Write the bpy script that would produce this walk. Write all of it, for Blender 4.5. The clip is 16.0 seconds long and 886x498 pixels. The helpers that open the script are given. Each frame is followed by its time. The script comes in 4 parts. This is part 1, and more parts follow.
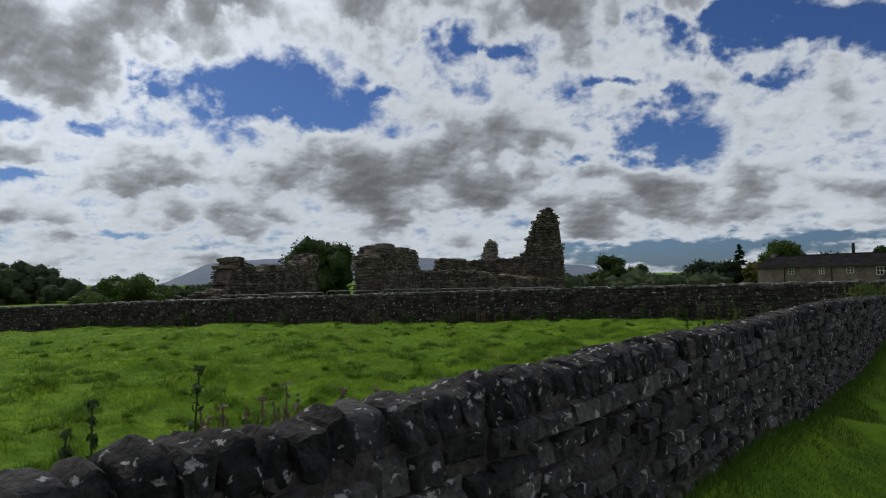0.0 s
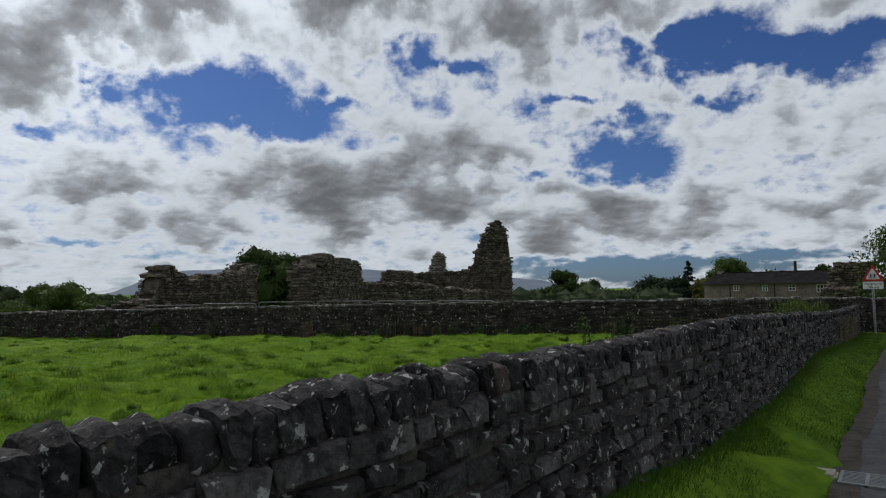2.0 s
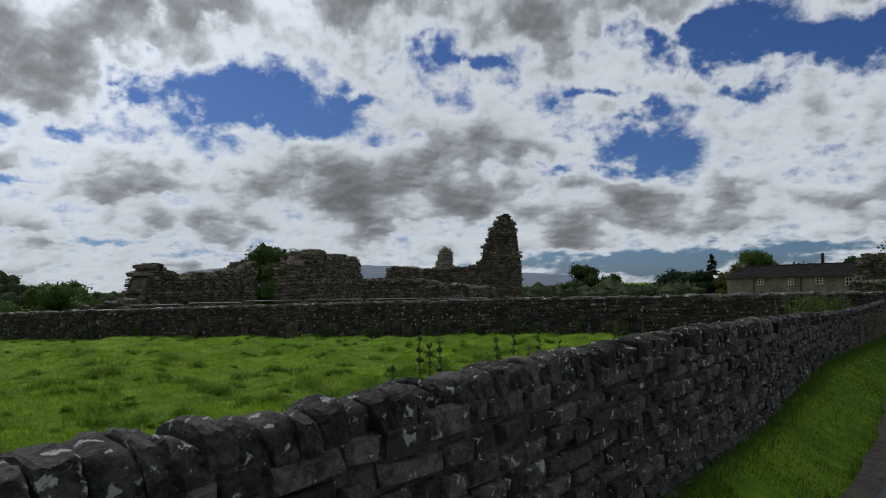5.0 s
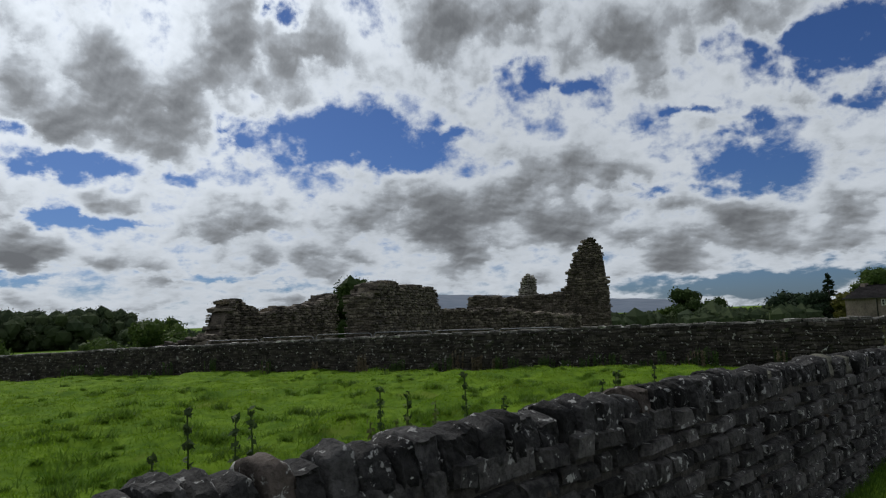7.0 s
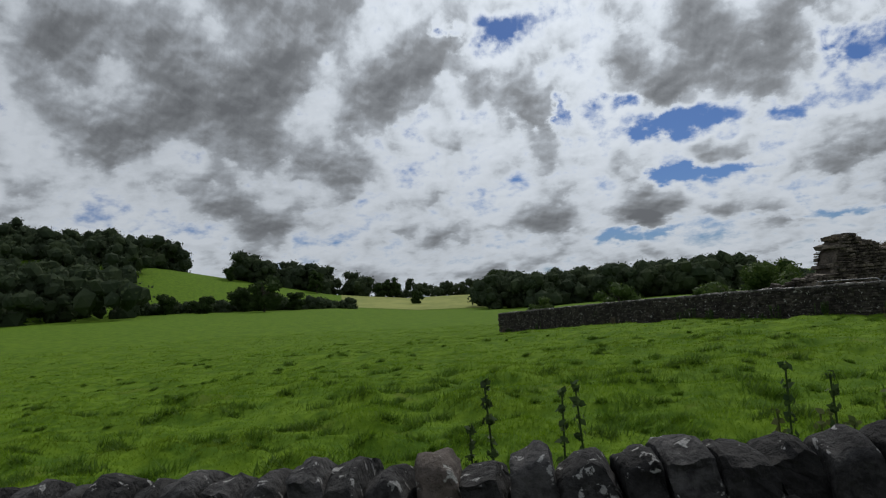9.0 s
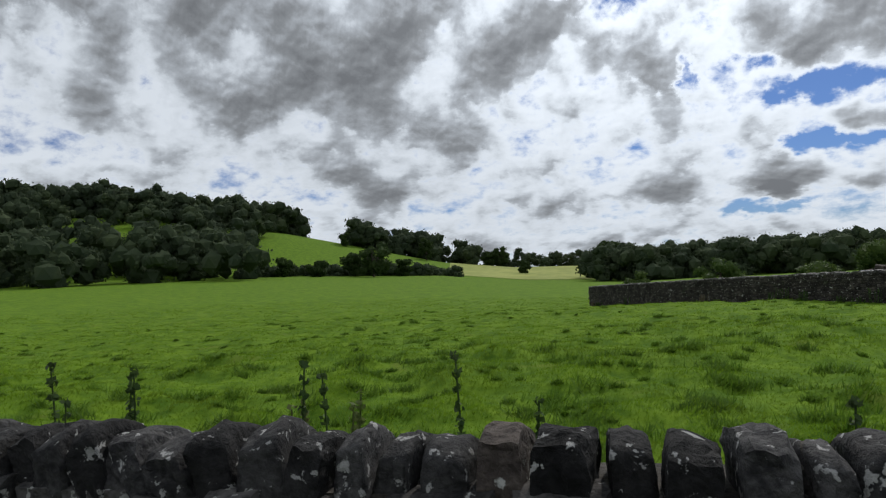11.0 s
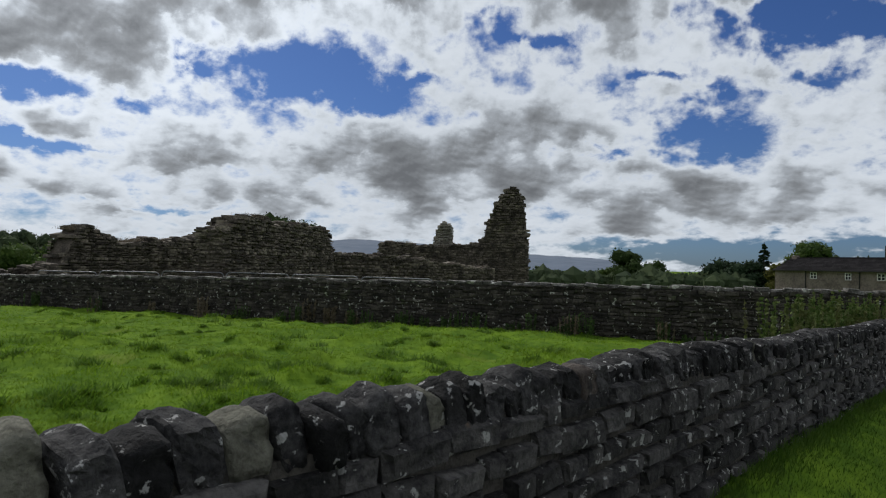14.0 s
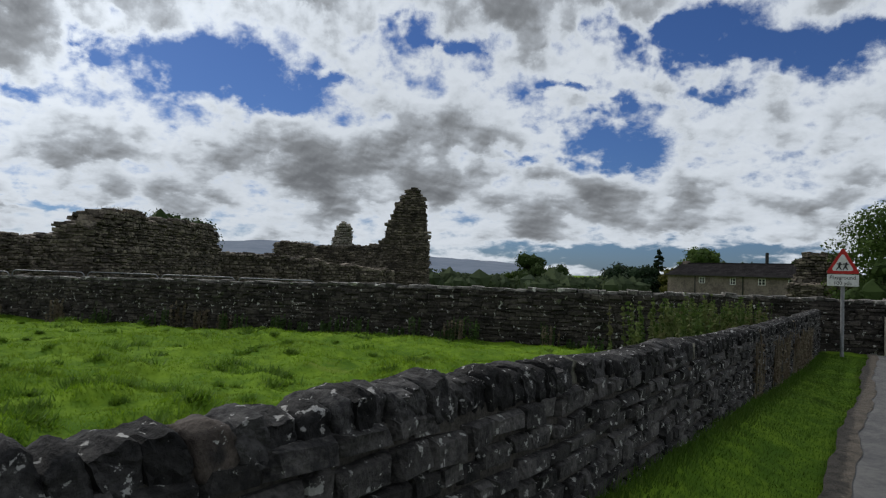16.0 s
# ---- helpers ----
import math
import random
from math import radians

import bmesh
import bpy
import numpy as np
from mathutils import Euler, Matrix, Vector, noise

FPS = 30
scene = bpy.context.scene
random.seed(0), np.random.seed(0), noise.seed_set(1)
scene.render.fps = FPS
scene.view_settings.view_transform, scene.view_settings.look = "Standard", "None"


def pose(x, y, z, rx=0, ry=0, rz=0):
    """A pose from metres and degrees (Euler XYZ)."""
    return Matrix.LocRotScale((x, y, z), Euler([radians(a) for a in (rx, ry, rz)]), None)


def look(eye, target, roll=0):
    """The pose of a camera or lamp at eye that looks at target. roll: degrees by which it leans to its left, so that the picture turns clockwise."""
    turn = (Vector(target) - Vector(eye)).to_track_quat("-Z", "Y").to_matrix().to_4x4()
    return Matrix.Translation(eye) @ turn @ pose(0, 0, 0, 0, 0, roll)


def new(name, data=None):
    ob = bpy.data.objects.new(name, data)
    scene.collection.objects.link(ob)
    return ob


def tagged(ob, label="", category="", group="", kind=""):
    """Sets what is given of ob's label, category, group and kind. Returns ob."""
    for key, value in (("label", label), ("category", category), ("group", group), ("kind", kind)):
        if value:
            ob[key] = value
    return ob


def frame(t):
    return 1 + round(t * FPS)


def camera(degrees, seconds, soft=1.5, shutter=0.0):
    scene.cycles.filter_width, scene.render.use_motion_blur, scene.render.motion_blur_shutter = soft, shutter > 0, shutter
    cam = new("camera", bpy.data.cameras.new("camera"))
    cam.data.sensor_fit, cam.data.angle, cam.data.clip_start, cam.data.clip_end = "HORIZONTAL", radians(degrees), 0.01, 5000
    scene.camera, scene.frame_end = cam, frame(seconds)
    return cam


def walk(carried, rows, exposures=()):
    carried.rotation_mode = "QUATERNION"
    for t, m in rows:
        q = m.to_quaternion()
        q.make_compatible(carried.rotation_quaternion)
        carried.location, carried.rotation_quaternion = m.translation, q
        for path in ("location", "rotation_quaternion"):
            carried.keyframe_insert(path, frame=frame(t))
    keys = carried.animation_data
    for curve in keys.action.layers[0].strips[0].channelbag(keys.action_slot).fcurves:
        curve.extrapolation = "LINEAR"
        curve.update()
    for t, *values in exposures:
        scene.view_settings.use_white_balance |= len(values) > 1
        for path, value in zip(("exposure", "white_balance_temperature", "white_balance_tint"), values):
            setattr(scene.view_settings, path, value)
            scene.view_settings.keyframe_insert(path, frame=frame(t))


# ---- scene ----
cam = camera(67.2, 16.0, soft=1.2)
PATH = [
    (0, (4.199, 0.449, 1.64), (5.771, 1.683, 1.723), -1.3),
    (0.5, (4.533, 0.443, 1.62), (6.127, 1.648, 1.69), -1.5),
    (1, (4.886, 0.364, 1.599), (6.503, 1.538, 1.675), -1.3),
    (1.5, (5.193, 0.346, 1.59), (6.829, 1.493, 1.686), -1.0),
    (2, (5.528, 0.305, 1.582), (7.173, 1.437, 1.702), -0.6),
    (2.5, (5.86, 0.289, 1.58), (7.498, 1.428, 1.711), -0.3),
    (3, (6.197, 0.308, 1.598), (7.825, 1.464, 1.723), -0.4),
    (3.5, (6.528, 0.259, 1.596), (8.144, 1.433, 1.705), -0.5),
    (4, (6.872, 0.277, 1.579), (8.484, 1.456, 1.68), -1.0),
    (6.3, (9.026, 0.184, 1.638), (10.595, 1.413, 1.812), -0.8),
    (6.5, (9.157, 0.201, 1.628), (10.697, 1.464, 1.817), -1.5),
    (7, (9.476, 0.169, 1.615), (10.891, 1.568, 1.818), -2.3),
    (7.5, (9.774, 0.17, 1.613), (10.938, 1.785, 1.808), -3.5),
    (8, (10.031, 0.236, 1.613), (10.789, 2.078, 1.785), -4.1),
    (8.5, (10.308, 0.256, 1.619), (10.608, 2.228, 1.77), -4.5),
    (9, (10.539, 0.317, 1.604), (10.377, 2.305, 1.753), -5.0),
    (9.2, (10.633, 0.337, 1.616), (10.306, 2.304, 1.777), -5.6),
    (9.6, (11.020, 0.350, 1.610), (10.486, 2.277, 1.765), -5.4),
    (10.1, (11.540, 0.365, 1.602), (10.840, 2.238, 1.732), -4.9),
    (10.6, (12.060, 0.380, 1.592), (11.376, 2.259, 1.697), -4.2),
    (11, (12.450, 0.390, 1.582), (11.949, 2.326, 1.662), -3.3),
    (11.3, (12.75, 0.399, 1.574), (12.498, 2.382, 1.639), -2.7),
    (11.5, (12.911, 0.388, 1.555), (13.049, 2.382, 1.602), -2.2),
    (12, (13.28, 0.44, 1.55), (14.021, 2.296, 1.631), -0.4),
    (12.5, (13.637, 0.455, 1.549), (14.572, 2.222, 1.623), -0.3),
    (13, (13.957, 0.476, 1.538), (15.128, 2.096, 1.598), 0.4),
    (13.5, (14.269, 0.424, 1.52), (15.638, 1.881, 1.577), 1.1),
    (14, (14.582, 0.424, 1.514), (16.09, 1.736, 1.563), 1.3),
    (14.5, (14.877, 0.421, 1.518), (16.463, 1.639, 1.562), 1.1),
    (15, (15.2, 0.41, 1.509), (16.822, 1.579, 1.561), 1.3),
    (15.5, (15.539, 0.468, 1.497), (17.188, 1.597, 1.554), 1.7),
    (16, (15.875, 0.433, 1.498), (17.544, 1.534, 1.562), 1.8),
]
walk(cam, [(t, look(e, g, r)) for t, e, g, r in PATH],
     [(0, -0.44), (3.5, -0.40), (6.5, -0.46), (7.5, -0.52), (8.5, -0.66), (9, -0.60), (11.3, -0.16), (11.5, -0.16), (12.5, -0.36), (14.5, -0.26), (16, -0.26)])


# ---- world: broken cumulus over a blue sky, sun high beyond the field ----
SUN_AZ, SUN_EL = 78.0, 42.0

# clear gaps and thick grey clouds: bearing, height, half width, half height (degrees), weight
GAPS = [(53.1, 15.5, 5.3, 2.1, 1.2), (60.7, 15.9, 2.7, 1.4, 1.0), (48.3, 14.1, 2.9, 0.9, 0.8), (74.4, 12.4, 2.6, 0.8, 0.9),
        (65.6, 11.6, 2.1, 0.7, 0.6), (75.0, 8.0, 1.8, 0.4, 0.6), (33.4, 18.8, 3.8, 0.7, 0.7), (13.9, 18.3, 3.3, 2.0, 1.0),
        (18.9, 10.6, 3.6, 1.8, 1.1), (27.0, 9.5, 1.8, 0.7, 0.8), (57.7, 25.0, 1.2, 1.1, 0.8), (23.3, 1.5, 5.8, 0.9, 1.0), (16.5, 1.1, 4.5, 0.8, 0.9)]
GAPS_HIGH = [(70.9, 8.0, 2.4, 0.4, 0.6), (36.2, 20.2, 2.4, 0.7, 0.6), (19.0, 14.3, 1.6, 0.8, 0.7), (43.8, 15.6, 3.0, 0.6, 0.7),
             (23.1, 15.3, 2.1, 0.4, 0.7), (86.7, 22.0, 3.4, 1.1, 0.9), (93.5, 21.8, 1.4, 0.5, 0.6), (83.9, 14.8, 0.9, 1.2, 0.8),
             (78.4, 15.1, 1.0, 0.7, 0.6), (72.8, 12.7, 3.3, 1.0, 0.6), (78.4, 4.1, 2.4, 0.5, 0.8), (72.3, 7.9, 2.8, 0.7, 0.6)]
GAPS_LOW = [(14.1, 20.1, 5.1, 1.0, 0.8), (7.1, 17.3, 5.8, 1.4, 1.0), (3.4, 17.6, 2.9, 1.2, 0.6), (11.4, 14.4, 2.5, 0.6, 0.7),
            (9.6, 2.2, 8.0, 0.7, 0.9), (64.0, 4.2, 4.0, 0.4, 0.6), (57.0, 2.6, 4.0, 0.5, 0.5)]
THICK = [(71.0, 17.8, 6.8, 3.7, 1.0), (61.5, 22.0, 4.6, 3.0, 1.0), (40.4, 23.8, 7.4, 1.7, 1.0), (26.1, 22.3, 4.5, 2.1, 0.9),
         (44.1, 9.2, 7.3, 2.2, 1.0), (34.0, 7.7, 5.2, 1.9, 1.0), (60.7, 9.2, 2.3, 0.9, 0.8), (72.1, 10.1, 2.3, 0.8, 0.8), (76.4, 6.1, 1.8, 1.0, 0.9),
         (20.8, 7.1, 1.6, 0.7, 0.6), (25.6, 4.8, 3.0, 1.8, 0.8), (16.9, 5.8, 4.6, 1.5, 0.6)]
THICK_BESIDE = [(48.6, 5.5, 9.6, 1.2, 0.35), (108.7, 20.1, 8.9, 4.4, 0.8), (96.0, 18.6, 5.1, 2.6, 0.9), (87.4, 6.5, 2.9, 1.1, 0.8),
                (78.2, 6.7, 2.9, 1.2, 0.9), (79.8, 10.5, 1.7, 0.9, 0.7), (112.4, 11.8, 3.9, 6.1, 0.6), (96.7, 7.7, 3.2, 1.2, 0.5)]
THICK_LEFT = [(103.0, 11.9, 5.0, 1.3, 0.5), (89.3, 13.4, 4.3, 0.9, 0.5), (13.0, 6.2, 6.3, 1.6, 0.4), (5.1, 5.2, 4.4, 1.3, 0.4),
              (24.4, 17.7, 5.7, 0.9, 0.4), (7.0, 12.4, 4.6, 0.8, 0.4), (124.5, 21.7, 10.5, 4.4, 0.6), (122.8, 15.6, 10.3, 3.0, 0.6),
              (104.6, 24.2, 8.3, 2.4, 0.6)]

world = bpy.data.worlds.new("sky")
scene.world = world
world.use_nodes = True


class Nodes:
    """Short-hand for a node tree."""

    def __init__(self, tree):
        self.tree = tree

    def add(self, kind):
        return self.tree.nodes.new(kind)

    def feed(self, socket, value):
        if isinstance(value, bpy.types.NodeSocket):
            self.tree.links.new(value, socket)
        else:
            socket.default_value = value

    def math(self, op, a, b=0.0, c=0.0, clamp=False):
        n = self.add("ShaderNodeMath")
        n.operation, n.use_clamp = op, clamp
        for s, v in zip(n.inputs, (a, b, c)):
            self.feed(s, v)
        return n.outputs[0]

    def vec(self, op, a, b=(0, 0, 0), c=(0, 0, 0)):
        n = self.add("ShaderNodeVectorMath")
        n.operation = op
        for s, v in zip(n.inputs, (a, b, c)):
            self.feed(s, v)
        return n.outputs["Value"] if op in ("DOT_PRODUCT", "LENGTH") else n.outputs[0]

    def noise(self, vector, scale, detail=4.0, rough=0.55, distortion=0.0, colour=False):
        n = self.add("ShaderNodeTexNoise")
        self.feed(n.inputs["Vector"], vector)
        for key, value in (("Scale", scale), ("Detail", detail), ("Roughness", rough), ("Distortion", distortion)):
            n.inputs[key].default_value = value
        return n.outputs["Color" if colour else "Fac"]

    def step(self, value, low, high, to_low=0.0, to_high=1.0):
        n = self.add("ShaderNodeMapRange")
        n.interpolation_type = "SMOOTHSTEP"
        for s, v in zip(n.inputs, (value, low, high, to_low, to_high)):
            self.feed(s, v)
        return n.outputs[0]

    def mix(self, fac, a, b, blend="MIX"):
        n = self.add("ShaderNodeMix")
        n.data_type, n.blend_type = "RGBA", blend
        self.feed(n.inputs[0], fac)
        for s, v in ((n.inputs[6], a), (n.inputs[7], b)):
            self.feed(s, (*v, 1.0) if isinstance(v, tuple) and len(v) == 3 else v)
        return n.outputs[2]


def build_sky():
    k = Nodes(world.node_tree)
    back = world.node_tree.nodes["Background"]
    sky = k.add("ShaderNodeTexSky")
    sky.sky_type, sky.sun_disc, sky.altitude = "NISHITA", False, 100.0
    sky.sun_elevation, sky.sun_rotation = radians(SUN_EL), radians(90 - SUN_AZ)
    sky.air_density, sky.dust_density, sky.ozone_density = 1.0, 0.6, 1.6
    way = k.add("ShaderNodeTexCoord").outputs["Generated"]
    xyz = k.add("ShaderNodeSeparateXYZ")
    k.feed(xyz.inputs[0], way)
    dx, dy, dz = xyz.outputs
    az = k.math("MULTIPLY", k.math("ARCTAN2", dy, dx), 57.2958)
    el = k.math("MULTIPLY", k.math("ARCSINE", dz), 57.2958)
    # clouds crowd towards the horizon
    high = k.math("MULTIPLY", k.math("LOGARITHM", k.math("ADD", k.math("MAXIMUM", el, -2.0), 12.0), 2.71828), 2.9)
    flat = k.add("ShaderNodeCombineXYZ")
    for s, v in zip(flat.inputs, (k.math("MULTIPLY", az, 0.085), high, 0.0)):
        k.feed(s, v)
    layer = flat.outputs[0]
    ragged = k.noise(layer, 3.0, 8.0, 0.6, 0.0, True)
    rolling = k.noise(layer, 3.0, 2.5, 0.5, 0.0, True)
    place = k.add("ShaderNodeCombineXYZ")
    k.feed(place.inputs[0], az)
    k.feed(place.inputs[1], el)
    moved = k.vec("MULTIPLY_ADD", k.vec("SUBTRACT", ragged, (0.5, 0.5, 0.5)), (10.0, 5.0, 0.0), place.outputs[0])
    rolled = k.vec("MULTIPLY_ADD", k.vec("SUBTRACT", rolling, (0.5, 0.5, 0.5)), (8.0, 4.0, 0.0), place.outputs[0])

    def blobs(rows, at):
        total = 0.0
        for a, e, w, h, weight in rows:
            v = k.vec("MULTIPLY_ADD", at, (1 / w, 1 / h, 0), (-a / w, -e / h, 0))
            g = k.math("POWER", 0.42, k.vec("DOT_PRODUCT", v, v))
            total = k.math("MULTIPLY_ADD", g, weight, total)
        return total

    clear = blobs(GAPS + GAPS_HIGH + GAPS_LOW, moved)
    thick = blobs(THICK + THICK_BESIDE + THICK_LEFT, rolled)
    # the same clouds a little higher, to tell their lit tops from their undersides
    thick_above = blobs(THICK + THICK_BESIDE, k.vec("ADD", rolled, (0.0, 1.1, 0.0)))
    billow = k.noise(layer, 2.0, 9.0, 0.52, 0.0)
    broad = k.noise(layer, 2.0, 2.5, 0.5, 0.0)
    broad_above = k.noise(k.vec("ADD", layer, (0.0, 0.10, 0.0)), 2.0, 2.5, 0.5, 0.0)
    puffs = k.noise(layer, 6.0, 7.0, 0.56, 0.15)
    puffs_above = k.noise(k.vec("ADD", layer, (0.01, 0.036, 0.0)), 6.0, 4.0, 0.5, 0.15)
    density = k.math("MULTIPLY_ADD", k.math("SUBTRACT", billow, 0.5), 1.3, 0.15)
    density = k.math("MULTIPLY_ADD", k.math("SUBTRACT", puffs, 0.5), 0.85, density)
    density = k.math("MULTIPLY_ADD", k.math("SUBTRACT", k.noise(layer, 15.0, 6.0, 0.6, 0.2), 0.5), 0.30, density)
    density = k.math("MULTIPLY_ADD", clear, -0.58, density)
    density = k.math("MULTIPLY_ADD", thick, 0.34, density)
    cover = k.step(density, -0.26, 0.15)
    # backlit: thin cloud is white, thick cloud is grey beneath, and tops catch the light
    body = k.math("MULTIPLY_ADD", k.math("SUBTRACT", broad, 0.5), 1.5, 0.10)
    body = k.math("MULTIPLY_ADD", thick, 0.40, body)
    body = k.math("MULTIPLY_ADD", clear, -0.25, body)
    body = k.math("MULTIPLY_ADD", k.math("SUBTRACT", puffs, 0.5), 0.16, body)
    tops = k.math("MULTIPLY_ADD", k.math("SUBTRACT", broad, broad_above), -1.7, k.math("MULTIPLY", k.math("SUBTRACT", puffs, puffs_above), -1.15))
    tops = k.math("MULTIPLY_ADD", k.math("SUBTRACT", thick_above, thick), 0.22, tops)
    edge = k.step(density, 0.02, 0.34)
    depth = k.math("MULTIPLY", k.math("ADD", k.step(body, -0.10, 0.72), tops, clamp=True), edge)
    ramp = k.add("ShaderNodeValToRGB")
    k.feed(ramp.inputs[0], depth)
    r = ramp.color_ramp
    r.elements[0].position, r.elements[0].color = 0.0, (0.80, 0.865, 0.945, 1)
    r.elements[1].position, r.elements[1].color = 1.0, (0.185, 0.198, 0.216, 1)
    for pos, c in ((0.18, (0.68, 0.74, 0.81, 1)), (0.42, (0.445, 0.485, 0.535, 1)), (0.7, (0.275, 0.295, 0.32, 1))):
        r.elements.new(pos).color = c
    to_sun = (math.cos(radians(SUN_AZ)) * math.cos(radians(SUN_EL)), math.sin(radians(SUN_AZ)) * math.cos(radians(SUN_EL)), math.sin(radians(SUN_EL)))
    near_sun = k.step(k.vec("DOT_PRODUCT", way, to_sun), 0.72, 1.0, 0.95, 1.5)
    cloud = k.vec("MULTIPLY", ramp.outputs[0], k.add("ShaderNodeCombineXYZ").outputs[0])
    glow = cloud.node.inputs[1].links[0].from_node
    for s in glow.inputs:
        k.feed(s, near_sun)
    blue = k.vec("MULTIPLY", sky.outputs[0], (SKY_BLUE[0], SKY_BLUE[1], SKY_BLUE[2]))
    k.feed(back.inputs[0], k.mix(cover, blue, cloud))
    back.inputs[1].default_value = 1.0


SKY_BLUE = (0.026, 0.040, 0.070)
build_sky()

sun = new("sun", bpy.data.lights.new("sun", "SUN"))
sun.data.energy, sun.data.angle, sun.data.color = 2.6, radians(0.8), (1.0, 0.96, 0.90)
away = Vector((math.cos(radians(SUN_AZ)) * math.cos(radians(SUN_EL)), math.sin(radians(SUN_AZ)) * math.cos(radians(SUN_EL)), math.sin(radians(SUN_EL))))
sun.matrix_world = look(away * 100, (0, 0, 0))


# ---- materials ----
def material(name):
    m = bpy.data.materials.new(name)
    m.use_nodes = True
    return m, Nodes(m.node_tree), m.node_tree.nodes["Principled BSDF"]


def surface(name, dark, light, scale, rough=0.9, bump=0.4, bump_scale=None, tint=None, tint_from=0.6, spots=None, spots_from=0.64,
            spots_scale=7.0, vary=0.0, island=False, metal=0.0, spec=0.25):
    """A surface mottled at two scales, with optional stains (tint), lichen (spots) and a change from piece to piece."""
    m, k, out = material(name)
    at = k.add("ShaderNodeNewGeometry")
    pos = at.outputs["Position"]
    fac = k.step(k.math("MULTIPLY_ADD", k.noise(pos, scale * 6, 5.0, 0.6), 0.5, k.math("MULTIPLY", k.noise(pos, scale, 4.0), 0.5)), 0.36, 0.64)
    col = k.mix(fac, dark, light)
    if tint:
        col = k.mix(k.step(k.noise(pos, scale * 0.7, 5.0, 0.6, 0.6), tint_from, tint_from + 0.1), col, tint)
    if vary:
        rnd = at.outputs["Random Per Island"] if island else k.add("ShaderNodeObjectInfo").outputs["Random"]
        gain = k.math("MULTIPLY_ADD", rnd, 2 * vary, 1 - vary)
        grey = k.add("ShaderNodeCombineXYZ")
        for s in grey.inputs:
            k.feed(s, gain)
        col = k.vec("MULTIPLY", col, grey.outputs[0])
    if spots:
        patch = k.math("MULTIPLY_ADD", k.noise(pos, spots_scale * 5, 4.0, 0.7), 0.22, k.math("MULTIPLY", k.noise(pos, spots_scale, 3.0, 0.5, 0.3), 0.78))
        col = k.mix(k.step(patch, spots_from, spots_from + 0.035, 0.0, 0.85), col, spots)
    k.feed(out.inputs["Base Color"], col)
    out.inputs["Roughness"].default_value = rough
    out.inputs["Metallic"].default_value = metal
    out.inputs["Specular IOR Level"].default_value = spec
    if bump:
        b = k.add("ShaderNodeBump")
        b.inputs["Strength"].default_value = bump
        b.inputs["Distance"].default_value = 0.03
        bs = bump_scale or scale * 8
        k.feed(b.inputs["Height"], k.math("MULTIPLY_ADD", k.noise(pos, bs * 3, 6.0, 0.65), 0.4, k.noise(pos, bs, 4.0)))
        k.feed(out.inputs["Normal"], b.outputs[0])
    return m


def leafy(name, colours, patch_scale, glow=0.35, rough=0.6):
    """Blades and leaves: a change from leaf to leaf and from patch to patch; some light comes through them."""
    m, k, out = material(name)
    at = k.add("ShaderNodeNewGeometry")
    a, b, c = colours
    col = k.mix(at.outputs["Random Per Island"], a, b)
    col = k.mix(k.step(k.noise(at.outputs["Position"], patch_scale, 5.0, 0.6), 0.42, 0.66), col, c)
    k.feed(out.inputs["Base Color"], col)
    out.inputs["Roughness"].default_value = rough
    out.inputs["Specular IOR Level"].default_value = 0.06
    thin = k.add("ShaderNodeBsdfTranslucent")
    k.feed(thin.inputs[0], col)
    mixed = k.add("ShaderNodeMixShader")
    mixed.inputs[0].default_value = glow
    k.tree.links.new(out.outputs[0], mixed.inputs[1])
    k.tree.links.new(thin.outputs[0], mixed.inputs[2])
    k.tree.links.new(mixed.outputs[0], k.tree.nodes["Material Output"].inputs[0])
    return m


GRIT = surface("blackened_gritstone", (0.014, 0.0135, 0.0138), (0.078, 0.073, 0.069), 6.0, 0.92, 0.9, 26, (0.11, 0.07, 0.042), 0.66,
               (0.36, 0.36, 0.335), 0.598, 20.0, 0.65)
GRIT_JOINED = surface("blackened_gritstone_courses", (0.014, 0.0135, 0.0138), (0.078, 0.073, 0.069), 6.0, 0.92, 0.9, 26, (0.11, 0.07, 0.042), 0.66,
                      (0.36, 0.36, 0.335), 0.598, 20.0, 0.65, True)
COPING = surface("lichened_coping_stone", (0.010, 0.0097, 0.0102), (0.048, 0.046, 0.045), 8.0, 0.92, 0.9, 22, (0.085, 0.07, 0.05), 0.68,
                 (0.36, 0.355, 0.34), 0.600, 27.0, 0.75)
COPING_PALE = surface("pale_olive_coping_stone", (0.075, 0.072, 0.055), (0.17, 0.165, 0.13), 9.0, 0.92, 0.8, 24, (0.05, 0.05, 0.045), 0.64,
                      (0.36, 0.36, 0.33), 0.66, 19.0, 0.3)
COPING_BROWN = surface("brown_coping_stone", (0.045, 0.036, 0.031), (0.115, 0.094, 0.08), 8.0, 0.92, 0.8, 24, (0.03, 0.028, 0.027), 0.62,
                       (0.40, 0.40, 0.37), 0.60, 17.0, 0.3)
MORTAR = surface("old_mortar", (0.026, 0.024, 0.021), (0.085, 0.076, 0.065), 7.0, 0.95, 0.6, 40)
FIELD_STONE = surface("field_wall_stone", (0.018, 0.016, 0.014), (0.07, 0.061, 0.052), 2.6, 0.93, 0.8, 12, (0.045, 0.05, 0.028), 0.62,
                      (0.42, 0.42, 0.38), 0.61, 8.0, 0.5)
